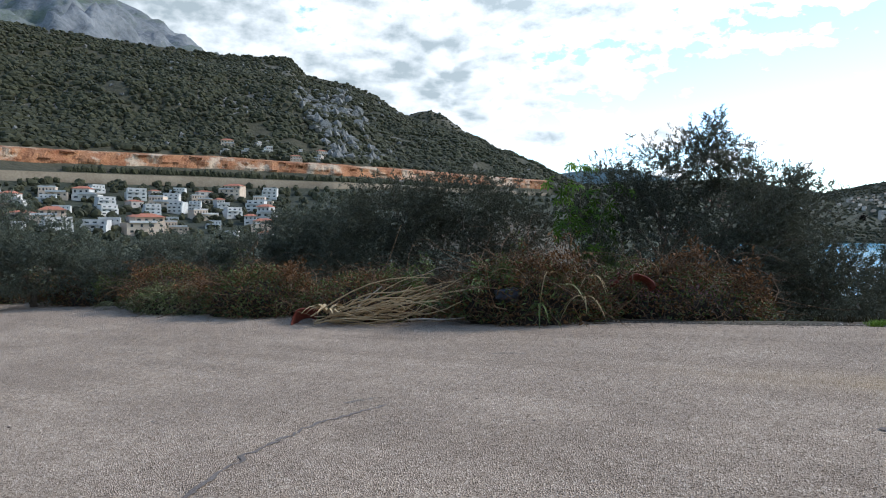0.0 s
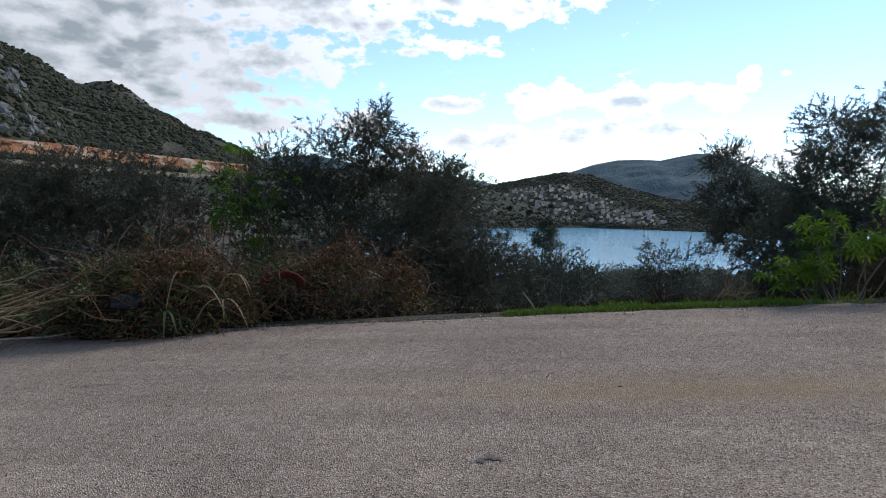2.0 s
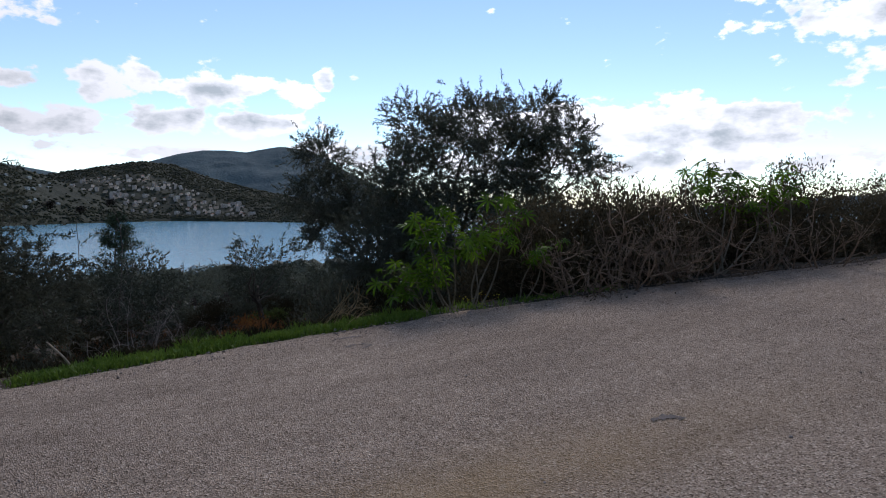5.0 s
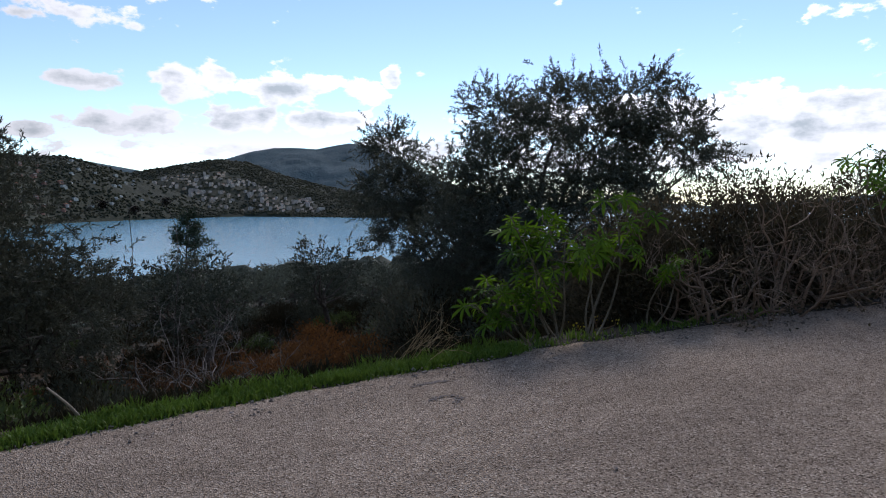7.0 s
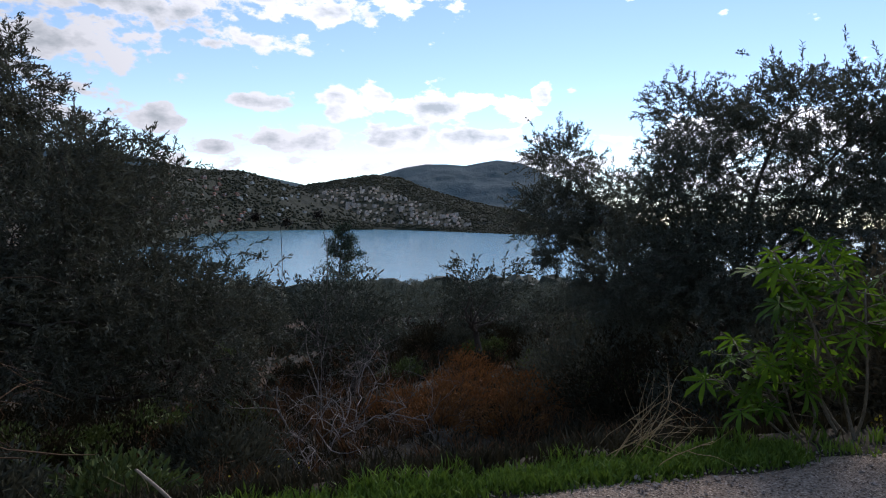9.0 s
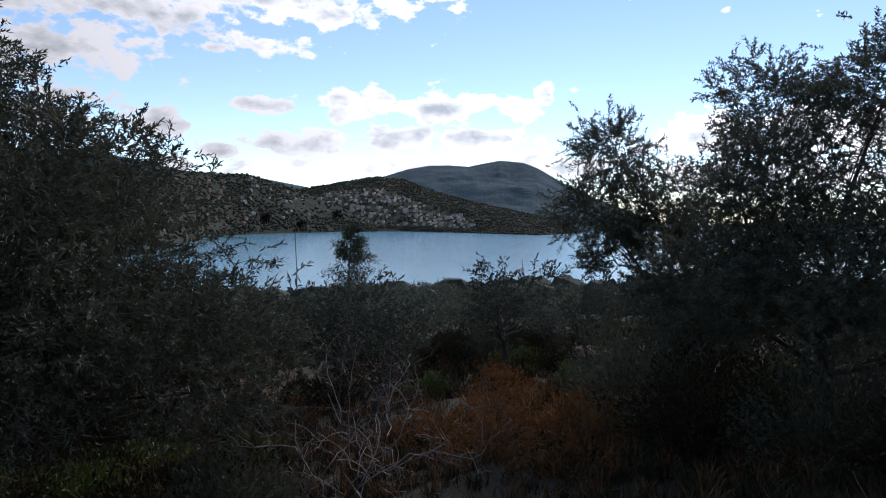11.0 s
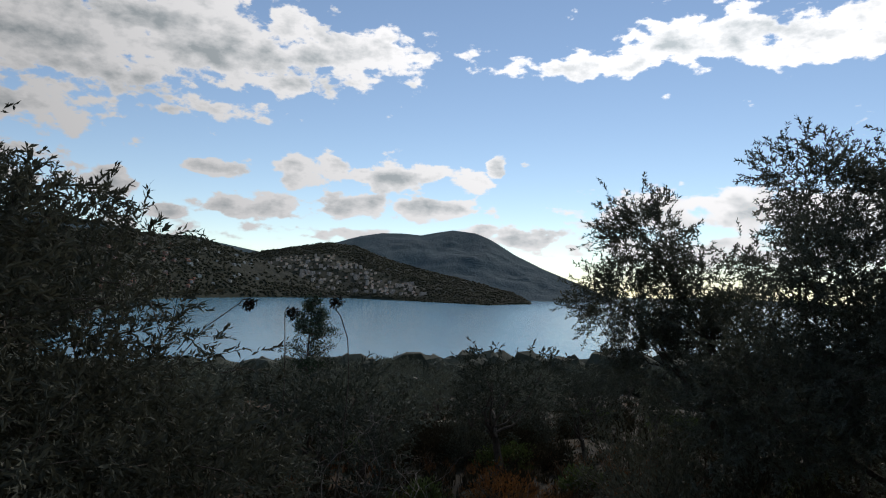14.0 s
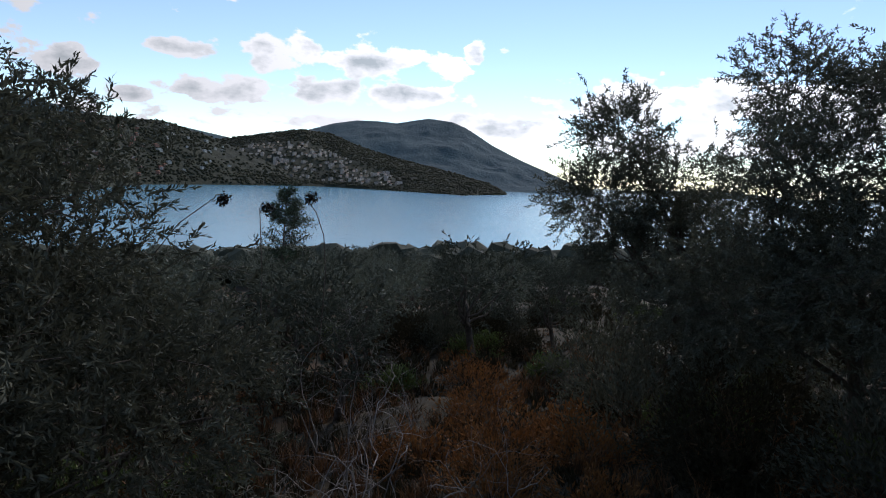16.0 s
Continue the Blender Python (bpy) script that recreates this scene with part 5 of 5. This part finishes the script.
heap("long brown brush at the road's edge", (-14.0, 25.5), (4.2, 1.5, 1.3), 307, 460, [("withered_leaves", 3600, (0.1, 0.035), M_BROWNLEAF), ("green_leaves", 1500, (0.12, 0.04), M_CUTLEAF)], M_TWIG, -42)
heap("tall brown brush at the bend of the road", (-19.5, 29.5), (4.0, 1.6, 1.6), 309, 320, [("withered_leaves", 3000, (0.12, 0.045), M_BROWNLEAF), ("green_leaves", 1800, (0.16, 0.04), M_CUTLEAF)], M_TWIG, -45)
heap("tall brown brush at the bend of the road", (-26.0, 36.0), (5.0, 1.8, 1.8), 310, 156, [("withered_leaves", 2600, (0.14, 0.05), M_BROWNLEAF), ("green_leaves", 1800, (0.18, 0.05), M_CUTLEAF)], M_TWIG, -48)


for i, (bx, by, up, n) in enumerate(((0.9, 12.5, 0.75, 150), (1.7, 12.3, 0.95, 60), (2.4, 12.2, 0.8, 150), (3.4, 12.4, 0.6, 60), (4.3, 12.3, 0.65, 200), (5.4, 12.0, 0.45, 120), (-0.6, 14.2, 0.55, 160), (-1.8, 14.9, 0.6, 60), (-3.6, 15.9, 0.7, 200), (-5.2, 16.9, 0.85, 60), (-6.6, 18.0, 0.6, 200), (-9.0, 20.0, 0.8, 120), (-11.5, 22.5, 0.7, 160))):
    green = i % 3 == 0
    ground_up = float(plane_z(bx, by)) - gz(bx, by) + up
    bare_shrub("cut_brush", (bx, by), 540 + i, "leafy green cut branches thrown on the heap" if green else "dry brown cut branches thrown on the heap", stems=8, length=0.55, radius=0.009, depth=2, spread=1.3, wander=0.22, lift=ground_up, mat=M_TWIG if i % 2 else M_TANWOOD, leaves=n * 3, leaf=(0.12, 0.035), leaf_mat=M_CUTLEAF if green else M_BROWNLEAF, category="garden waste", group="cut branches on the heaps")


def stalk(label, a, b, r, mat, seed, sway=0.05, name="cut_stalk", group="cut stalks on the heap"):
    rng = np.random.default_rng(seed)
    g = Geo()
    a, b = np.array(a, float), np.array(b, float)
    g.tube(bent((0, 0, 0), b - a, rng, sway, 8), np.linspace(r, r * 0.55, 8), 7)
    ob = new(name, g.mesh(name, mat, True))
    ob.location = a
    return tagged(ob, label, "branch", group)


rng_s = np.random.default_rng(8)
for i in range(44):
    f = i / 43
    ax, ay = -2.15 + rng_s.normal() * 0.28, 13.55 + rng_s.normal() * 0.16
    az_ = float(plane_z(ax, ay)) + 0.04 + abs(rng_s.normal()) * 0.12
    ang = rng_s.uniform(0.03, 0.58)
    ln = rng_s.uniform(1.1, 2.9)
    stalk("long tan dry stalk lying on the heap", (ax, ay, az_), (ax + ln * 0.92, ay + rng_s.uniform(-1.35, -0.1), az_ + ln * math.sin(ang) * 0.75), rng_s.uniform(0.009, 0.022), M_STALK, 400 + i)
stalk("broken pale stick leaning up from the heap", (-1.75, 13.3, -0.45), (-1.2, 13.5, 0.12), 0.022, M_DEAD, 450)
stalk("thin bent branch on top of the heap", (-1.4, 14.2, 0.0), (0.3, 13.9, 0.5), 0.011, M_DEAD, 451, 0.14)
stalk("cut stick lying on the asphalt beside the heap", (-0.6, 12.5, -0.42), (0.5, 12.3, -0.33), 0.02, M_DEAD, 452)
stalk("pale bare stick stuck in the verge", (6.98, 9.79, 0.02), (6.74, 9.77, 0.32), 0.014, M_DEAD, 453, 0.04, "stick", "sticks on the verge")
stalk("thin grey branch leaning under the olive", (6.2, 12.2, -0.3), (5.0, 12.0, 0.5), 0.015, M_DEAD, 454, 0.1, "stick", "sticks on the verge")


def strap_leaves(label, centre, seed, n, length, width, mat, lift=0.0, name="strap_leaf_plant", droop=0.0):
    """A tuft of long strap leaves that arch over."""
    rng = np.random.default_rng(seed)
    root = new(name)
    cx, cy = centre
    root.location = (cx, cy, float(plane_z(cx, cy)) + lift)
    for i in range(n):
        a = rng.uniform(0, 2 * math.pi)
        L = length * rng.uniform(0.6, 1.1)
        t = np.linspace(0, 1, 7)
        r, z = L * 0.75 * t, L * ((0.9 - 0.45 * droop) * t - (0.85 + 0.3 * droop) * t ** 2)
        w = width * np.array([0.6, 0.9, 1.0, 0.95, 0.8, 0.5, 0.06]) / 2
        c = np.stack([np.cos(a) * r, np.sin(a) * r, z], -1)
        s = np.array([-math.sin(a), math.cos(a), 0])
        V = np.concatenate([c - s * w[:, None], c + np.array([0, 0, -0.012]), c + s * w[:, None]])
        F = [(j, j + 7, j + 8, j + 1) for j in range(6)] + [(j + 7, j + 14, j + 15, j + 8) for j in range(6)]
        part("leaf", mesh_of("leaf", V, F, mat, True), root)
    return tagged(root, label, "plant", "strap-leaved cuttings")


strap_leaves("yellow-green strap leaves thrown on the heap", (2.24, 11.64), 501, 7, 0.68, 0.032, M_PALELEAF, 0.69, droop=1.0)
strap_leaves("yellow-green strap leaves thrown on the heap", (1.77, 11.55), 502, 4, 0.55, 0.036, M_CUTLEAF, 0.39, droop=1.0)
strap_leaves("dry straw-coloured strap leaves on the heap", (2.55, 11.54), 525, 7, 0.66, 0.03, M_STRAW, 0.48, droop=1.0)
strap_leaves("dry straw-coloured strap leaves on the heap", (1.99, 11.93), 526, 8, 0.77, 0.026, M_STRAW, 0.91, droop=1.0)
strap_leaves("dry straw-coloured strap leaves on the heap", (1.25, 12.20), 527, 7, 0.77, 0.026, M_STRAW, 1.00, droop=1.0)
strap_leaves("dry straw-coloured strap leaves on the heap", (2.76, 11.90), 528, 6, 0.66, 0.028, M_STRAW, 0.82, droop=1.0)
strap_leaves("fresh green strap leaves among the cuttings", (-0.2, 13.2), 508, 14, 0.6, 0.04, M_CUTLEAF, 0.25)
strap_leaves("fresh green strap leaves among the cuttings", (0.4, 12.4), 509, 12, 0.5, 0.04, M_CUTLEAF, 0.1)
strap_leaves("limp tan strap leaves at the foot of the stalks", (-2.3, 13.3), 503, 16, 0.7, 0.06, M_STALK, 0.25)
strap_leaves("grassy blue-green tuft beside the brush", (-10.6, 21.2), 504, 40, 1.1, 0.035, M_PALELEAF, 0.0)


def crumpled(name, label, category, at, radii, seed, mat):
    bm = bmesh.new()
    bmesh.ops.create_icosphere(bm, subdivisions=3, radius=1.0)
    for v in bm.verts:
        k = 1 + 0.35 * noise.fractal(v.co * 1.6 + Vector((seed, 0, 0)), 1.0, 2.0, 4)
        v.co = Vector((v.co.x * radii[0] * k, v.co.y * radii[1] * k, v.co.z * radii[2] * k))
    me = bpy.data.meshes.new(name)
    bm.to_mesh(me)
    bm.free()
    me.materials.append(mat)
    me.polygons.foreach_set("use_smooth", np.ones(len(me.polygons), bool))
    ob = new(name, me)
    ob.location = at
    return tagged(ob, label, category)


crumpled("plastic_bag", "black plastic bag half buried in the heap", "bag", (1.25, 12.05, 0.12), (0.26, 0.2, 0.14), 3, M_BLACK)


def shard(label, at, turn, size, seed):
    """A curved piece of a broken clay pot, with thickness and a ragged rim."""
    rng = np.random.default_rng(seed)
    n, m, th = 13, 8, 0.018
    A, H = np.meshgrid(np.linspace(-1.15, 1.15, n), np.linspace(0, 1, m), indexing="ij")
    rim = 1 - 0.28 * np.abs(np.sin(np.linspace(0, 5, n) + seed)) * rng.uniform(0.7, 1.0, n)
    H = H * rim[:, None]
    R = size * (0.72 + 0.3 * H)
    outer = np.stack([R * np.sin(A), R * np.cos(A) - size * 0.6, H * size * 0.95], -1)
    inner = np.stack([(R - th) * np.sin(A), (R - th) * np.cos(A) - size * 0.6, H * size * 0.95], -1)
    k = n * m
    F = grid_faces(n, m).tolist() + (grid_faces(n, m)[:, ::-1] + k).tolist()
    ring = [i * m for i in range(n)] + [(n - 1) * m + j for j in range(1, m)] + [i * m + m - 1 for i in range(n - 2, -1, -1)] + [j for j in range(m - 2, 0, -1)]
    F += [(a, b, b + k, a + k) for a, b in zip(ring, ring[1:] + ring[:1])]
    ob = new("pot_shard", mesh_of("pot_shard", np.concatenate([outer.reshape(-1, 3), inner.reshape(-1, 3)]), F, M_RED, True))
    ob.matrix_basis = pose(*at, *turn)
    return tagged(ob, label, "pot", "broken clay pots")


shard("broken terracotta pot lying on the cuttings", (3.68, 11.93, 0.37), (70, 20, -20), 0.28, 2)
shard("terracotta shard stuck in the brush", (3.2, 12.3, 0.35), (60, -10, 60), 0.24, 3)
shard("broken terracotta pot at the heap's foot", (-3.0, 14.2, -0.72), (55, -25, 30), 0.4, 4)
leafy_mound("flower_bush", (4.4, 12.0), (0.8, 0.5, 0.5), 520, 260, M_FLOWER, "withered pink flowers among the cuttings", leaf=(0.04, 0.03), lift=0.5, wood=False)
leafy_mound("flower_bush", (5.6, 11.6), (0.9, 0.5, 0.45), 521, 200, M_PALELEAF, "pale dry seed heads among the cuttings", leaf=(0.04, 0.03), lift=0.2, wood=False)

# ---- verge: grass, flowers, stones ----
def at_edge(u, d):
    e = sum(np.interp(u + o, EDGE_U, EDGE_V) for o in (-2, -1, 0, 1, 2)) / 5
    v = e + d
    return UX * u - UY * v, UY * u + UX * v


def grass(name, count, u0, u1, d0, d1, height, mat, seed, label, width=0.006, tuft=14):
    rng = np.random.default_rng(seed)
    k = count // tuft
    tu, td = rng.uniform(u0, u1, k), d0 + (d1 - d0) * rng.beta(1.3, 1.6, k)
    i = rng.integers(0, k, count)
    u, d = tu[i] + rng.normal(size=count) * 0.05, td[i] + rng.normal(size=count) * 0.05
    x, y = at_edge(u, d)
    z = np.maximum(ground_z(x, y), -9)
    h = height * rng.uniform(0.45, 1.2, count) * (0.7 + 0.6 * rng.random(k))[i]
    lean = rng.normal(size=(count, 2)) * 0.35
    a = rng.uniform(0, np.pi, count)
    s = np.stack([np.cos(a), np.sin(a), np.zeros(count)], -1) * (width * rng.uniform(0.7, 1.4, count))[:, None]
    p0 = np.stack([x, y, z - 0.01], -1)
    p1 = p0 + np.stack([lean[:, 0] * h * 0.35, lean[:, 1] * h * 0.35, h * 0.6], -1)
    p2 = p0 + np.stack([lean[:, 0] * h, lean[:, 1] * h, h * 0.95], -1)
    V = np.stack([p0 - s, p0 + s, p1 + s * 0.8, p1 - s * 0.8, p2], 1).reshape(-1, 3)
    b = (np.arange(count) * 5)[:, None]
    F = (b + np.array([[0, 1, 2, 3]])).tolist() + (b + np.array([[3, 2, 4]])).tolist()
    tagged(new(name, mesh_of(name, V, F, mat)), label, "grass", kind="stuff")


grass("verge_grass", 15000, -0.30, 3.93, 0.0, 0.34, 0.065, M_GRASS, 601, "fresh green grass on the verge")
grass("verge_grass_upper", 700, 3.83, 7.0, 0.0, 0.25, 0.07, M_GRASS, 602, "short green grass on the verge")
grass("edge_grass", 9000, -1.0, 8.5, 0.28, 1.5, 0.11, M_SHRUB, 608, "dull low grass behind the verge", 0.008, 16)
grass("slope_grass", 42000, -4, 13, 1.1, 15.0, 0.26, M_SHRUB, 603, "rough dull grass on the slope", 0.010, 16)
grass("grove_grass", 40000, -16, 26, 12.0, 42.0, 0.38, M_SHRUB, 606, "rough brown grass between the olives", 0.022, 12)
grass("rusty_grass", 26000, -3, 9, 3.5, 20.0, 0.34, M_BROWNLEAF, 605, "rust-brown dry grass on the slope", 0.008, 40)
for i, (bx, by) in enumerate(((9.16, 8.44), (9.41, 8.36))):
    bare_shrub("dry_weed", (bx, by), 780 + i, "dry straw-coloured weed with leaning stalks", stems=9, length=0.5, radius=0.004, depth=1, spread=0.3, wander=0.1, mat=M_STRAW, toward=(0.65, -0.6, 0), category="weed", group="dry weeds on the verge")


def seam(points, width, seed, label):
    """A thin dark line where the asphalt has cracked and been filled."""
    rng = np.random.default_rng(seed)
    P = np.array(points, float)
    t = np.linspace(0, len(P) - 1, 60)
    x, y = np.interp(t, range(len(P)), P[:, 0]) + rng.normal(size=60) * 0.022, np.interp(t, range(len(P)), P[:, 1]) + rng.normal(size=60) * 0.022
    d = unit(np.stack([np.gradient(x), np.gradient(y)], -1))
    w = width * rng.uniform(0.25, 1.2, 60)
    w[0] = w[-1] = 0.002
    L_, R_ = np.stack([x - d[:, 1] * w, y + d[:, 0] * w], -1), np.stack([x + d[:, 1] * w, y - d[:, 0] * w], -1)
    V = [(a, b, float(plane_z(a, b)) + 0.012 * float(wobble(np.array([a]), np.array([b]), 0.5)[0]) + 0.006) for a, b in np.concatenate([L_, R_])]
    F = [(i, i + 60, i + 61, i + 1) for i in range(59)]
    tagged(new("road_seam", mesh_of("road_seam", V, F, M_CRACK)), label, "road", kind="structure")


seam([(-1.58, 3.4), (-1.52, 4.28), (-1.44, 4.79), (-1.27, 5.36), (-1.01, 5.88), (-0.79, 6.08), (-0.41, 6.47)], 0.024, 1, "dark cracked seam across the asphalt")


for i, line in enumerate((
        [(8.45, 7.47), (8.56, 7.46), (8.63, 7.37), (8.6, 7.26), (8.5, 7.26)],
        [(0.75, 9.0), (0.99, 8.95), (1.21, 8.84)],
        [(-1.45, 13.02), (-1.06, 13.0), (-0.54, 12.55)],
        [(3.3, 4.92), (3.41, 4.94), (3.44, 4.85)],
        [(8.7, 7.8), (8.83, 7.72), (8.93, 7.62)],
        [(7.52, 4.2), (7.63, 4.13), (7.6, 4.04)],
        [(-0.88, 6.56), (-0.76, 6.65), (-0.58, 6.74)],
        )):
    seam(line, 0.010, 10 + i, "short dark scrape in the asphalt")


def stones(name, count, u0, u1, d0, d1, size, seed, label, spread=1.0):
    """Loose chippings and clods lying on the road's edge."""
    rng = np.random.default_rng(seed)
    u, d = rng.uniform(u0, u1, count), d1 - (d1 - d0) * rng.random(count) ** spread
    x, y = at_edge(u, d)
    z = np.where(d < 0, plane_z(x, y) + 0.006, ground_z(x, y))
    octa = np.array([(1, 0, 0), (-1, 0, 0), (0, 1, 0), (0, -1, 0), (0, 0, 1), (0, 0, -1)], float)
    s = size * rng.gamma(2.0, 0.5, count)
    V = np.stack([x, y, z], -1)[:, None] + octa[None] * rng.uniform(0.6, 1.3, (count, 6, 1)) * s[:, None, None] * np.array([1, 1, 0.6])
    f = np.array([(0, 2, 4), (2, 1, 4), (1, 3, 4), (3, 0, 4), (2, 0, 5), (1, 2, 5), (3, 1, 5), (0, 3, 5)])
    F = (f[None] + (np.arange(count) * 6)[:, None, None]).reshape(-1, 3)
    tagged(new(name, mesh_of(name, V.reshape(-1, 3), F, M_CHIP)), label, "gravel", kind="stuff")


stones("loose_gravel", 9000, -14, 12, -0.45, 0.12, 0.0065, 650, "loose stone chippings along the road's edge", 2.2)
stones("road_chippings", 1500, -16, 14, -9.0, -0.4, 0.006, 651, "scattered chippings on the asphalt")
grass("verge_tufts", 900, 0.3, 4.6, 0.2, 0.42, 0.12, M_GRASS, 607, "taller green grass tufts on the verge", 0.006, 40)
